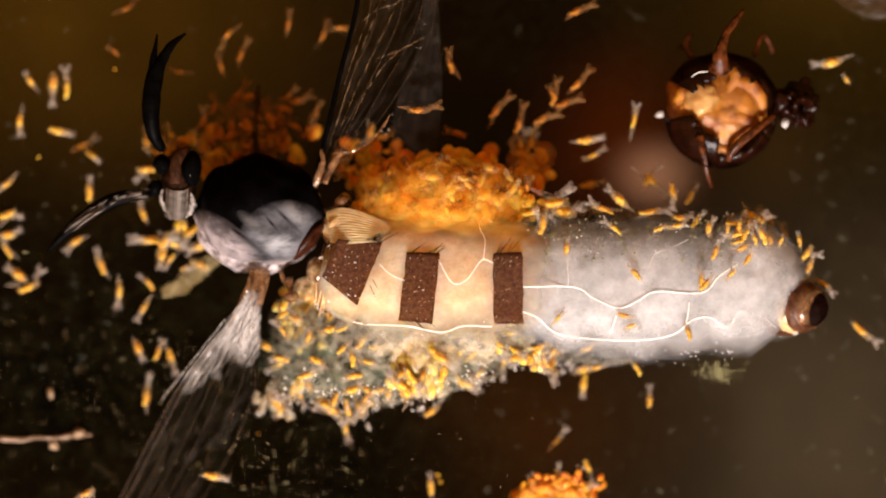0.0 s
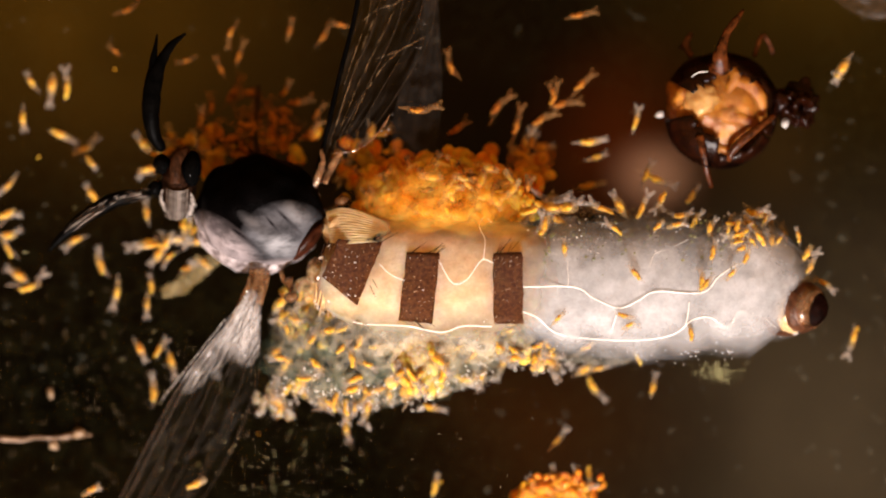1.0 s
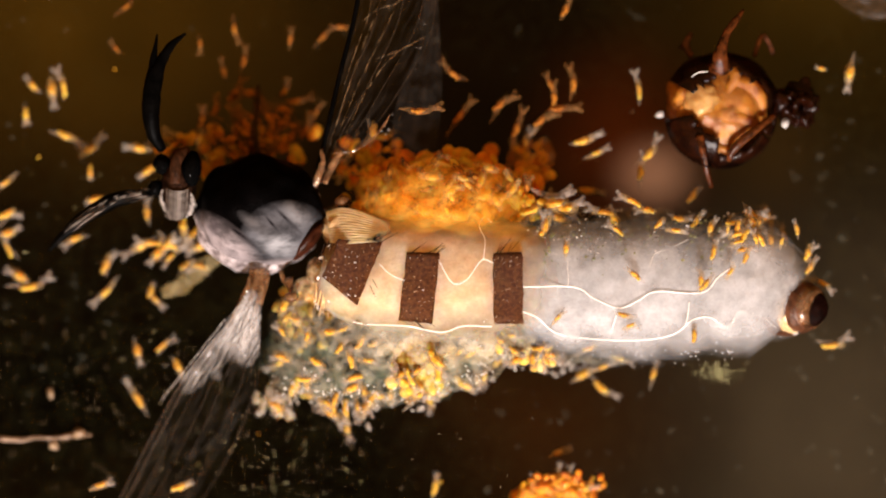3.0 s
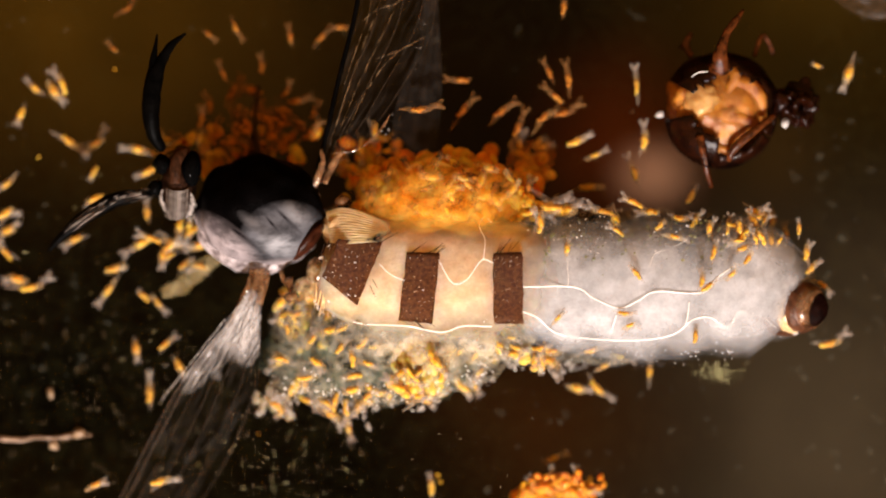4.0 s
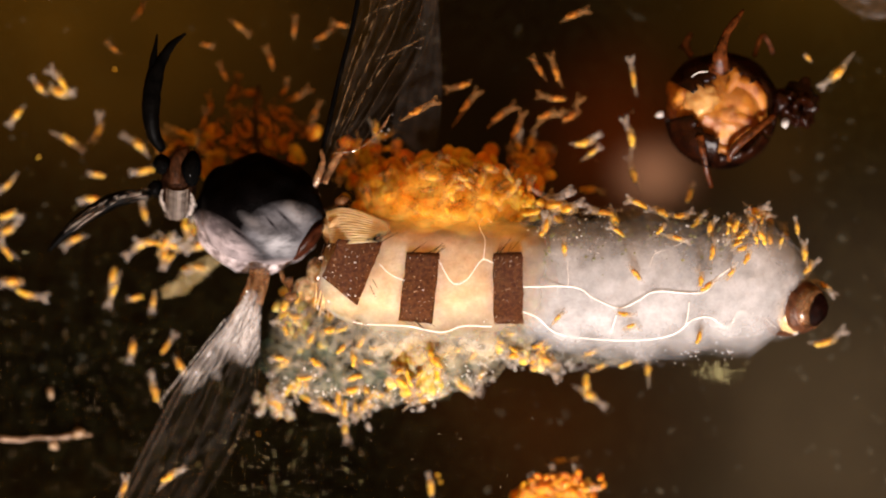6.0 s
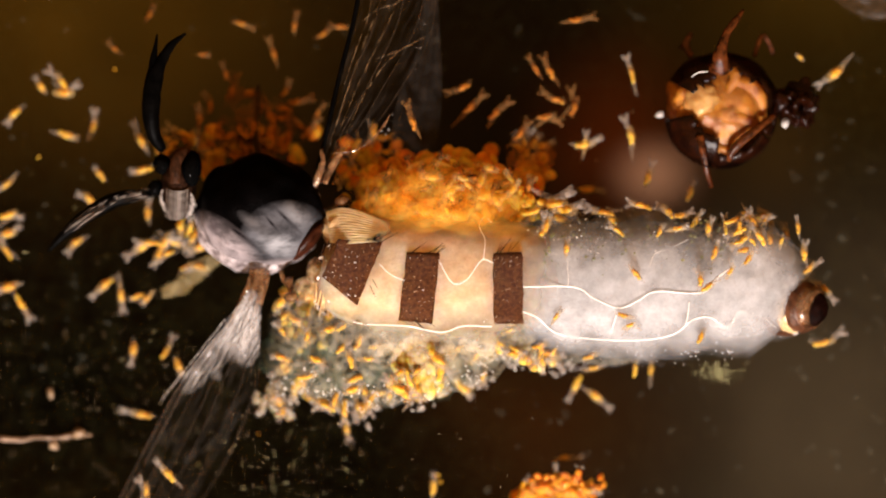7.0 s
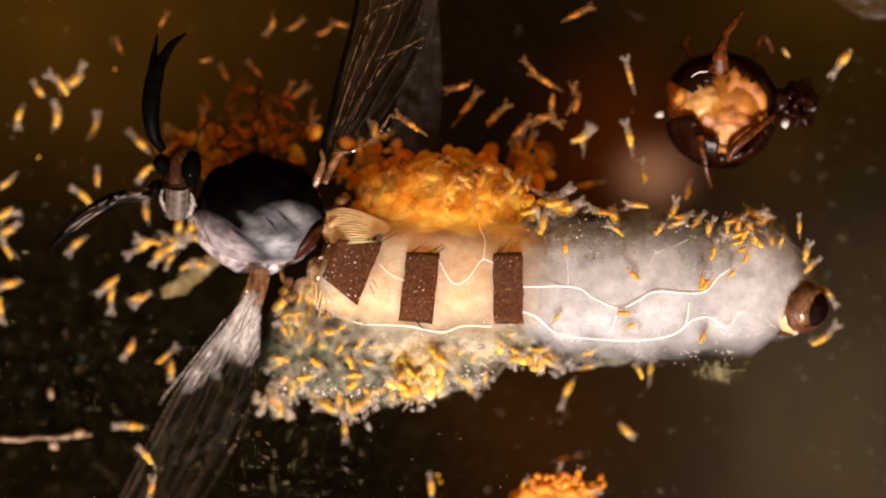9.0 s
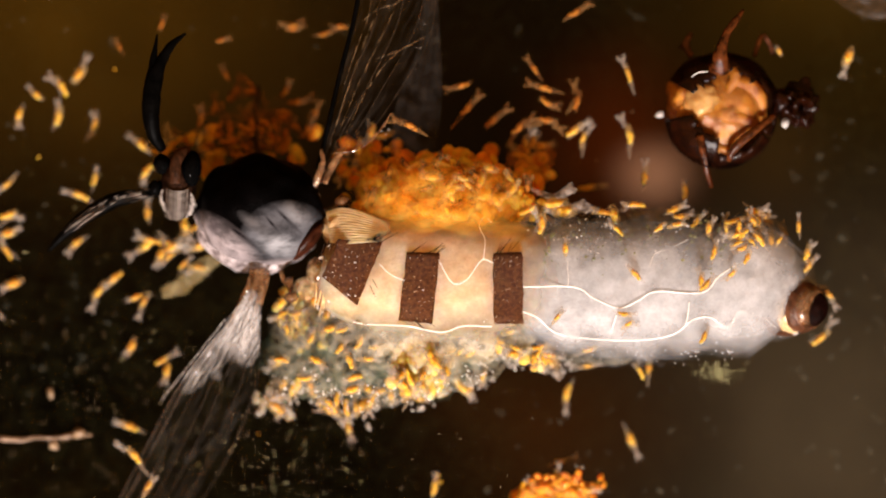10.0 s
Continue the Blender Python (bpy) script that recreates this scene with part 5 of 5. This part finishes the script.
roamer((0, 268, 520, 253, 545, 238, 572), (2.5, 255, 515, 267, 528, 285, 548), (5, 272, 523, 285, 540, 307, 562), (7.5, 268, 517, 252, 523, 238, 530), (10, 266, 518, 253, 533, 240, 568), size=0.85)
roamer((0, 268, 515, 262, 502, 242, 484), (2.5, 262, 522, 272, 510, 284, 498), (5, 252, 522, 238, 533, 222, 534), (7.5, 250, 520, 240, 525, 228, 533), (10, 252, 519, 237, 527, 220, 533), size=0.7)
roamer((0, 231, 596, 243, 617, 254, 642), (2.5, 234, 597, 247, 622, 260, 650), (5, 234, 597, 233, 617, 231, 640), (7.5, 234, 597, 231, 620, 221, 654), (10, 234, 596, 230, 614, 217, 632), size=0.85)
roamer((0, 273, 642, 278, 622, 286, 598), (2.5, 276, 632, 284, 612, 308, 597), (5, 283, 624, 298, 605, 316, 587), (7.5, 282, 638, 290, 624, 300, 588), (10, 278, 647, 288, 637, 316, 620), size=0.8)
roamer((0, 287, 600, 300, 632, 312, 668), (2.5, 300, 630, 311, 652, 322, 682), (5, 303, 628, 316, 652, 324, 672), (7.5, 305, 630, 314, 650, 322, 670), (10, 297, 640, 293, 660, 288, 685), size=0.9)
roamer((0, 257, 735, 258, 702, 266, 657), (1, 265, 725, 270, 698, 268, 662), (1.5, 275, 720, 279, 685, 270, 650), (2.5, 260, 742, 238, 707, 210, 672), (4.5, 268, 722, 268, 692, 270, 652), (5.5, 282, 715, 280, 680, 286, 645), (7.5, 265, 745, 240, 748, 192, 755), (10, 258, 768, 226, 756, 196, 748))
roamer((0, 352, 842, 379, 845, 408, 851), (1, 335, 865, 345, 858, 360, 850), (2.5, 320, 870, 335, 864, 350, 852), (4.5, 250, 870, 272, 850, 330, 852), (5.5, 265, 858, 298, 845, 330, 850), (7.5, 335, 845, 298, 835, 260, 828), (9, 275, 830, 255, 805, 240, 790), (10, 275, 860, 236, 806, 200, 783), h=75)
roamer((0, 140, 885, 150, 876, 165, 872), (2.5, 160, 868, 180, 860, 206, 853), (4.5, 148, 872, 165, 860, 188, 850), (7.5, 265, 895, 274, 872, 248, 850), (10, 250, 885, 262, 862, 275, 840), h=75)
roamer((0, 262, 320, 256, 300, 234, 322), (2.5, 275, 290, 260, 302, 245, 318), (5, 275, 290, 256, 302, 224, 300), (7.5, 270, 290, 250, 303, 228, 312), (10, 270, 295, 256, 305, 250, 330), size=0.9)
roamer((0, 262, 275, 257, 250, 254, 222), (2.5, 266, 262, 245, 266, 215, 268), (5, 264, 285, 243, 260, 200, 244), (7.5, 262, 272, 250, 245, 238, 203), (10, 265, 275, 250, 255, 222, 234), size=0.9)

# north-west field, reddish, with the dimness put into the rotifers' colours
for keys, q in ((((0, 505, 65, 510, 40, 512, 12), (2.5, 508, 90, 514, 68, 518, 48), (4.5, 518, 80, 512, 60, 505, 35), (7.5, 520, 60, 525, 40, 535, 15), (10, 500, 45, 520, 50, 540, 40)), 0.7),
                (((0, 560, 80, 572, 60, 580, 30), (4.5, 550, 85, 570, 65, 590, 50), (8.5, 555, 58, 575, 56, 588, 40), (10, 550, 62, 575, 58, 600, 44)), 0.75),
                (((0, 622, 46, 600, 45, 582, 42), (10, 622, 46, 600, 44, 580, 42)), 0.75),
                (((0, 420, 120, 425, 95, 440, 60), (2.5, 410, 125, 415, 100, 418, 70), (4.5, 470, 130, 478, 118, 470, 95), (7.5, 498, 120, 480, 90, 458, 50), (10, 450, 160, 440, 145, 420, 130)), 0.8),
                (((0, 398, 140, 390, 115, 385, 90), (4.5, 405, 150, 395, 130, 385, 105), (10, 408, 145, 398, 130, 390, 110)), 0.7),
                (((0, 345, 130, 315, 126, 295, 120), (4.5, 360, 50, 375, 55, 392, 62), (8.5, 340, 122, 350, 120, 358, 118), (10, 380, 75, 392, 70, 410, 66)), 0.6),
                (((0, 212, 100, 200, 90, 185, 80), (2.5, 215, 92, 205, 85, 195, 68), (4.5, 210, 95, 195, 85, 180, 72), (10, 218, 98, 208, 80, 200, 65)), 0.55),
                (((0, 195, 25, 225, 12, 245, -10), (4.5, 200, 30, 225, 10, 235, -12), (8.5, 280, 45, 285, 30, 290, 10), (10, 280, 55, 285, 40, 290, 22)), 0.7),
                (((0, 430, 38, 400, 62, 388, 90), (7.5, 408, 40, 430, 40, 455, 46), (10, 540, 30, 515, 45, 490, 42)), 0.7)):
    roamer(*keys, size=q, h=12, where="in the north-west field", rust=True)

# north-east field, swimming over the glass
NE = 62
roamer((0, 985, 178, 978, 165, 970, 148), (2.5, 985, 176, 976, 158, 968, 138), (4, 982, 148, 970, 125, 955, 102), (5.5, 972, 145, 955, 122, 940, 100), (7.5, 958, 140, 945, 120, 930, 95), (10, 962, 145, 945, 120, 928, 98), size=0.75, h=NE, where="swimming over the glass", rust=True)
roamer((0, 1000, 35, 1022, 20, 1060, 5), (1.5, 1000, 32, 1028, 30, 1062, 26), (2.5, 990, 36, 1005, 18, 1020, -8), (4, 997, 32, 998, 8, 997, -20), (5.5, 992, 38, 1012, 20, 1038, 4), (7.5, 990, 40, 1025, 36, 1062, 30), (10, 995, 38, 1020, 20, 1048, 0), size=0.9, h=NE, where="swimming over the glass", rust=True)
roamer((0, 1112, 270, 1122, 208, 1125, 180), (0.5, 1112, 272, 1125, 215, 1128, 190), (1.5, 1124, 218, 1127, 205, 1132, 172), (2.5, 1133, 187, 1136, 163, 1130, 123), (4, 1130, 187, 1125, 148, 1118, 110), (5, 1127, 188, 1122, 145, 1118, 103), (5.5, 1127, 172, 1120, 138, 1114, 102), (7, 1128, 172, 1119, 130, 1108, 95), (7.5, 1127, 170, 1117, 125, 1104, 93), (9, 1125, 168, 1113, 130, 1104, 98), (10, 1124, 170, 1111, 128, 1097, 98), size=0.85, h=NE, where="swimming over the glass")
roamer((0, 1115, 294, 1155, 320, 1190, 352), (0.5, 1115, 294, 1165, 325, 1200, 352), (1.5, 1115, 294, 1160, 307, 1205, 302), (2.5, 1115, 297, 1155, 285, 1187, 253), (4, 1135, 275, 1143, 245, 1138, 208), (5, 1113, 296, 1126, 245, 1106, 204), (5.5, 1118, 296, 1112, 245, 1088, 203), (7, 1120, 290, 1118, 240, 1106, 202), (7.5, 1116, 296, 1118, 238, 1094, 204), (9, 1123, 282, 1113, 245, 1104, 212), (10, 1115, 292, 1114, 238, 1094, 199), size=0.95, h=NE, where="swimming over the glass")
roamer((0, 1134, 341, 1151, 317, 1172, 289), (0.5, 1134, 341, 1150, 310, 1165, 285), (1.5, 1134, 341, 1142, 305, 1148, 275), (2.5, 1133, 337, 1135, 303, 1144, 263), (4, 1135, 338, 1125, 305, 1108, 270), (5, 1136, 341, 1108, 300, 1082, 270), (5.5, 1137, 341, 1110, 305, 1085, 272), (7, 1140, 338, 1148, 312, 1158, 280), (7.5, 1137, 341, 1159, 319, 1171, 288), (8, 1142, 338, 1147, 312, 1144, 283), (9, 1142, 335, 1142, 310, 1138, 275), (10, 1137, 341, 1143, 312, 1143, 279), size=0.9, h=NE, where="swimming over the glass")
roamer((0, 1008, 252, 1040, 248, 1073, 241), (1.5, 1012, 255, 1048, 248, 1078, 235), (2.5, 1008, 255, 1043, 250, 1083, 239), (4, 1003, 255, 1016, 248, 1042, 228), (5, 1005, 255, 1033, 254, 1066, 238), (5.5, 1007, 255, 1037, 254, 1068, 240), (7, 1006, 255, 1036, 256, 1068, 242), (7.5, 1007, 256, 1037, 256, 1070, 238), (8, 1005, 254, 1038, 252, 1072, 234), (9, 1008, 250, 1030, 240, 1052, 218), (10, 1006, 247, 1018, 230, 1048, 210), h=NE, where="swimming over the glass")
roamer((0, 1028, 281, 1048, 277, 1076, 260), (0.5, 1030, 284, 1048, 278, 1070, 268), (1.5, 1032, 284, 1060, 275, 1084, 262), (2.5, 1030, 281, 1056, 270, 1084, 257), (4, 1033, 282, 1052, 275, 1078, 258), (5, 1031, 281, 1050, 275, 1072, 254), (5.5, 1030, 284, 1052, 277, 1072, 268), (7, 1032, 284, 1035, 255, 1036, 228), (7.5, 1031, 282, 1035, 252, 1037, 222), (8, 1033, 282, 1035, 255, 1035, 222), (9, 1032, 280, 1033, 245, 1045, 218), (9.5, 1031, 278, 1028, 240, 1040, 210), (10, 1030, 280, 1032, 246, 1049, 217), size=0.85, h=NE, where="swimming over the glass")
roamer((0, 1003, 167, 1023, 147, 1048, 116), (0.5, 1010, 185, 1030, 152, 1058, 128), (1, 1005, 165, 1030, 145, 1058, 125), (1.5, 1015, 182, 1030, 150, 1043, 118), (2.5, 1010, 178, 1022, 149, 1017, 112), (4, 1012, 178, 1003, 140, 990, 105), (4.5, 1000, 165, 994, 132, 982, 100), (5, 1005, 180, 988, 130, 974, 102), (5.5, 998, 158, 985, 130, 970, 95), (7.5, 990, 152, 972, 122, 958, 92), (10, 1000, 166, 962, 154, 928, 143), size=0.95, h=NE, where="swimming over the glass", rust=True)
roamer((0, 985, 196, 1000, 182, 1034, 170), (2.5, 966, 200, 987, 186, 1032, 186), (5, 985, 190, 1008, 210, 1037, 174), (7.5, 1002, 207, 1020, 185, 1010, 148), (10, 1002, 203, 1023, 178, 1017, 138), h=NE, where="swimming over the glass", rust=True)
roamer((0, 975, 190, 982, 172, 990, 134), (2.5, 972, 190, 980, 170, 990, 142), (5, 995, 165, 985, 172, 934, 180), (7.5, 1002, 176, 984, 179, 955, 160), (10, 957, 168, 970, 183, 994, 190), size=0.9, h=NE, where="swimming over the glass", rust=True)
roamer((0, 933, 242, 960, 210, 996, 198), (2.5, 938, 246, 955, 215, 988, 198), (5, 933, 246, 970, 200, 1000, 188), (7.5, 948, 226, 968, 209, 997, 226), (10, 930, 225, 970, 212, 1002, 232), size=0.95, h=NE, where="swimming over the glass", rust=True)
roamer((0, 902, 268, 920, 220, 931, 178), (2.5, 896, 296, 915, 228, 932, 184), (5, 900, 272, 920, 225, 936, 188), (7.5, 893, 262, 918, 235, 932, 208), (10, 893, 262, 920, 226, 952, 204), h=NE, where="swimming over the glass", rust=True)
roamer((0, 864, 228, 878, 195, 907, 163), (2.5, 866, 217, 889, 181, 922, 164), (5, 863, 228, 885, 203, 912, 178), (7.5, 861, 228, 880, 201, 912, 178), (10, 861, 228, 874, 213, 907, 188), h=NE, where="swimming over the glass", rust=True)
roamer((0, 826, 240, 808, 236, 783, 230), (1, 785, 238, 810, 230, 836, 222), (2.5, 787, 243, 815, 210, 842, 178), (5, 790, 242, 828, 186, 854, 163), (7.5, 793, 234, 830, 185, 854, 153), (10, 793, 234, 828, 190, 852, 160), h=NE, where="swimming over the glass", rust=True)
roamer((0, 704, 190, 742, 195, 790, 183), (5, 706, 195, 745, 195, 790, 183), (5.7, 704, 200, 740, 192, 790, 180), (7.5, 758, 242, 730, 222, 704, 192), (10, 758, 242, 725, 222, 688, 208), h=150, rust=True)
roamer((0, 815, 140, 797, 115, 792, 82), (2.5, 818, 145, 797, 120, 790, 85), (4.5, 835, 140, 820, 150, 790, 160), (7.5, 835, 140, 816, 155, 782, 163), (10, 836, 143, 816, 152, 785, 161), size=0.85, h=NE, where="swimming over the glass", rust=True)
roamer((0, 1010, 338, 1045, 328, 1077, 321), (2.5, 1004, 340, 1040, 333, 1074, 330), (5, 1004, 341, 1046, 333, 1073, 336), (7.5, 1004, 340, 1040, 332, 1072, 330), (10, 1004, 341, 1042, 332, 1078, 326), size=0.85, h=25)
roamer((0, 1122, 376, 1096, 354, 1070, 330), (2.5, 1100, 420, 1087, 390, 1078, 362), (5, 1103, 420, 1087, 390, 1073, 363), (7.5, 1102, 422, 1088, 390, 1078, 362), (10, 1092, 400, 1086, 380, 1080, 362), h=124, where="at the abdomen's edge")
roamer((0, 1104, 420, 1086, 404, 1062, 388), (5, 1104, 420, 1092, 408, 1075, 398), (10, 1104, 420, 1090, 406, 1070, 392), size=0.8, where="on the fly's abdomen")
roamer((0, 1122, 388, 1152, 375, 1192, 372), (2.5, 1142, 372, 1115, 355, 1083, 344), (5, 1142, 366, 1121, 357, 1103, 348), (7.5, 1158, 372, 1135, 361, 1107, 354), (10, 1142, 366, 1120, 362, 1098, 366), h=124, where="at the abdomen's edge")
roamer((0, 1185, 360, 1190, 340, 1192, 385), (2.5, 1155, 378, 1140, 373, 1118, 378), (5, 1178, 386, 1155, 377, 1122, 382), (7.5, 1192, 398, 1188, 375, 1164, 360), (10, 1172, 382, 1194, 370, 1218, 358), h=124, size=0.9, where="at the abdomen's edge")
roamer((0, 1160, 410, 1168, 404, 1178, 400), (2.5, 1160, 405, 1165, 393, 1172, 385), (5, 1160, 412, 1172, 402, 1180, 395), (7.5, 1162, 430, 1166, 411, 1172, 395), (10, 1160, 412, 1168, 402, 1178, 394), size=0.7, where="on the fly's abdomen")
roamer((0, 1182, 402, 1196, 400, 1216, 394), (2.5, 1178, 402, 1195, 399, 1218, 394), (5, 1166, 421, 1188, 437, 1215, 460), (5.5, 1168, 415, 1195, 432, 1222, 450), (7.5, 1180, 405, 1197, 395, 1215, 385), (10, 1180, 402, 1196, 398, 1214, 392), size=0.85, where="on the fly's abdomen")
roamer((0, 1217, 364, 1223, 348, 1237, 323), (2.5, 1221, 363, 1228, 345, 1243, 328), (5, 1217, 363, 1221, 346, 1227, 322), (7.5, 1219, 360, 1227, 340, 1242, 318), (10, 1215, 354, 1213, 336, 1212, 316), size=0.8, h=NE, where="swimming over the glass")
roamer((0, 1513, 96, 1472, 111, 1433, 115), (0.5, 1512, 94, 1478, 115, 1450, 137), (1, 1512, 93, 1492, 120, 1477, 153), (1.5, 1512, 92, 1506, 122, 1500, 155), (2.5, 1513, 93, 1510, 130, 1510, 168), (4, 1515, 90, 1504, 130, 1494, 165), (4.5, 1513, 93, 1497, 130, 1478, 168), (5.5, 1514, 92, 1484, 129, 1447, 160), (7.5, 1513, 93, 1475, 127, 1434, 152), (9, 1510, 90, 1498, 105, 1473, 152), (10, 1512, 86, 1502, 101, 1490, 140), h=NE, where="swimming over the glass")
roamer((0, 1506, 150, 1499, 141, 1492, 130), (2.5, 1470, 125, 1458, 126, 1445, 124), (5.5, 1445, 112, 1436, 105, 1428, 100), (10, 1385, 100, 1380, 90, 1375, 80), size=0.5, h=NE, where="swimming over the glass")
roamer((0, 1506, 568, 1527, 588, 1560, 614), (1, 1520, 575, 1513, 600, 1480, 632), (2.5, 1448, 602, 1480, 612, 1512, 592), (5, 1430, 612, 1468, 607, 1507, 582), (7.5, 1430, 602, 1460, 606, 1508, 578), (10, 1432, 606, 1456, 597, 1480, 560), h=40)
roamer((0, 1432, 490, 1428, 448, 1458, 450), (5, 1430, 478, 1426, 447, 1425, 422), (10, 1428, 478, 1428, 448, 1440, 425), size=0.85, h=110, where="on the fly's tail end")
roamer((0, 1425, 490, 1434, 470, 1440, 445), (5, 1428, 495, 1436, 475, 1456, 460), (7.5, 1425, 495, 1432, 475, 1458, 458), (10, 1425, 492, 1432, 470, 1450, 450), size=0.8, h=105, where="on the fly's tail end")
roamer((0, 1432, 495, 1456, 502, 1480, 525), (5, 1432, 495, 1454, 503, 1475, 522), (7.5, 1440, 500, 1460, 512, 1485, 540), (10, 1440, 500, 1466, 520, 1485, 550), size=0.9, h=80, where="on the fly's tail end")
roamer((0, 1418, 444, 1415, 425, 1412, 408), (2.5, 1412, 425, 1410, 405, 1405, 388), (10, 1415, 425, 1413, 400, 1412, 375), size=0.6, h=120, where="on the fly's tail end")

# south side
roamer((0, 1036, 655, 1033, 682, 1031, 708), (1, 1038, 660, 1050, 686, 1078, 718), (2.5, 1040, 658, 1068, 690, 1100, 708), (4.5, 1040, 662, 1058, 687, 1093, 708), (5, 1044, 662, 1058, 689, 1078, 718), (5.5, 1040, 660, 1050, 681, 1060, 705), (7.5, 1024, 662, 1012, 682, 988, 714), (10, 1016, 670, 1003, 698, 1000, 738), size=0.9)
roamer((0, 1010, 662, 1035, 655, 1062, 644), (2.5, 1018, 678, 1040, 657, 1060, 640), (4.5, 998, 685, 1018, 698, 1048, 712), (5, 1012, 684, 1040, 702, 1067, 733), (5.5, 1010, 682, 1038, 702, 1070, 733), (7.5, 1030, 684, 1060, 706, 1098, 740), (9, 1105, 752, 1115, 765, 1130, 772), (10, 1103, 748, 1117, 780, 1134, 824), size=0.9)
roamer((0, 1132, 662, 1126, 649, 1110, 628), (1, 1142, 640, 1130, 627, 1118, 610), (2.5, 1075, 636, 1100, 633, 1126, 634), (5, 1078, 630, 1100, 632, 1130, 645), (7.5, 1135, 665, 1130, 654, 1125, 642), (10, 1140, 668, 1132, 655, 1124, 640), size=0.85, h=60)
roamer((0, 1152, 724, 1151, 709, 1152, 680), (1, 1152, 706, 1156, 684, 1160, 655), (2.5, 1152, 692, 1159, 662, 1165, 638), (5, 1148, 692, 1148, 652, 1147, 628), (7.5, 1152, 690, 1155, 652, 1158, 632), (10, 1147, 692, 1150, 650, 1152, 630), size=0.75, h=20)
roamer((0, 896, 616, 892, 640, 890, 678), (2.5, 902, 628, 880, 645, 848, 662), (5, 898, 618, 875, 636, 854, 662), (7.5, 900, 612, 884, 626, 872, 640), (10, 902, 612, 890, 622, 868, 630), size=0.85, h=30)
roamer((0, 826, 648, 836, 668, 852, 698), (2.5, 840, 650, 846, 668, 845, 692), (5, 824, 672, 834, 691, 858, 708), (7.5, 806, 672, 822, 684, 850, 672), (10, 838, 662, 832, 684, 835, 714), size=0.9, h=30, where="beside the biofilm")
roamer((0, 966, 802, 985, 785, 1007, 756), (1, 966, 802, 986, 784, 1012, 753), (2.5, 978, 805, 990, 795, 1014, 780), (4.5, 955, 825, 977, 820, 1010, 812), (7.5, 975, 818, 1003, 812, 1050, 815), (10, 965, 825, 990, 820, 1050, 800), size=0.85)
roamer((0, 1032, 820, 1041, 829, 1053, 862), (2.5, 1052, 845, 1046, 856, 1040, 870), (5.5, 1040, 850, 1038, 862, 1040, 875), (10, 1055, 855, 1046, 862, 1030, 868), size=0.75, h=30)
roamer((0, 492, 624, 470, 613, 452, 600), (2.5, 488, 616, 506, 633, 522, 648), (5, 473, 626, 495, 632, 532, 641), (7.5, 495, 672, 510, 660, 528, 642), (10, 496, 698, 502, 680, 528, 642), size=0.85, h=40, where="beside the wing")
roamer((0, 522, 672, 530, 700, 542, 728), (2.5, 530, 690, 550, 700, 575, 690), (5, 520, 700, 545, 712, 570, 715), (10, 530, 672, 555, 700, 580, 715), size=0.85, h=30, where="beside the biofilm")
roamer((0, 560, 700, 582, 712, 600, 715), (5, 590, 716, 568, 715, 545, 712), (7.5, 590, 714, 570, 712, 548, 710), (10, 600, 720, 578, 715, 540, 678), size=0.85, h=30, where="beside the biofilm")
roamer((0, 743, 736, 765, 729, 787, 702), (2.5, 750, 700, 762, 715, 750, 740), (5, 735, 715, 752, 706, 770, 700), (10, 725, 706, 745, 706, 765, 710), size=0.85, h=30, where="beside the biofilm")
roamer((0, 1014, 632, 1042, 615, 1072, 598), (5, 1012, 632, 1050, 620, 1078, 608), (7.5, 1030, 640, 1045, 630, 1072, 612), (10, 1012, 632, 1045, 617, 1075, 602), size=0.85, h=120, where="on the fly's abdomen")
roamer((0, 1035, 655, 1055, 651, 1078, 640), (5, 1055, 660, 1075, 650, 1095, 640), (7.5, 1020, 655, 1045, 652, 1070, 640), (10, 1010, 650, 1040, 648, 1068, 640), size=0.85, h=50, where="at the abdomen's edge")
roamer((0, 1224, 612, 1217, 588, 1208, 568), (5, 1232, 612, 1234, 595, 1240, 575), (10, 1238, 612, 1245, 595, 1254, 575), size=0.7, where="on the fly's abdomen", sway=5)


def crowd(label, spots, size):
    """Rotifers packed too densely to tell apart: one mesh of clear bodies and orange guts."""
    bm = B()
    for u, v, h in spots:
        q = size * rng.uniform(0.75, 1.2)
        a = rng.uniform(0, 360)
        n = len(bm.faces)
        c, k = math.cos(radians(a)), math.sin(radians(a))
        tube(bm, [(u - 26 * q * c, v + 26 * q * k, h - 8, 2 * q), (u - 11 * q * c, v + 11 * q * k, h, 8 * q), (u + 8 * q * c, v - 8 * q * k, h + 2, 8 * q), (u + 24 * q * c, v - 24 * q * k, h + 4, 5 * q)], 10, 7, 0.9, 0.2)
        bm.faces.ensure_lookup_table()
        m = len(bm.faces)
        ball(bm, u, v, h + 2, 14 * q, 7 * q, 8 * q, a, 2, 0.3, 7)
        bm.faces.ensure_lookup_table()
        for f in bm.faces[m:]:
            f.material_index = 1
    ob = part("rotifer_crowd", bm, OILSKIN)
    ob.data.materials.append(GUT)
    return tagged(ob, label, "rotifer", kind="stuff")


def scatter(n, u, v, ru, rv, height):
    out = []
    for _ in range(n):
        a, r = rng.uniform(0, 2 * math.pi), math.sqrt(rng.random())
        x, y = u + ru * r * math.cos(a), v + rv * r * math.sin(a)
        out.append((x, y, height(x, y) - 8))
    return out


crowd("dense crowd of orange rotifers on golden biofilm", scatter(16, 785, 330, 145, 50, dome(785, 350, 200, 105, 182)), 0.85)


def motions():
    for row in ANIMALS:
        animate(*row)


motions()
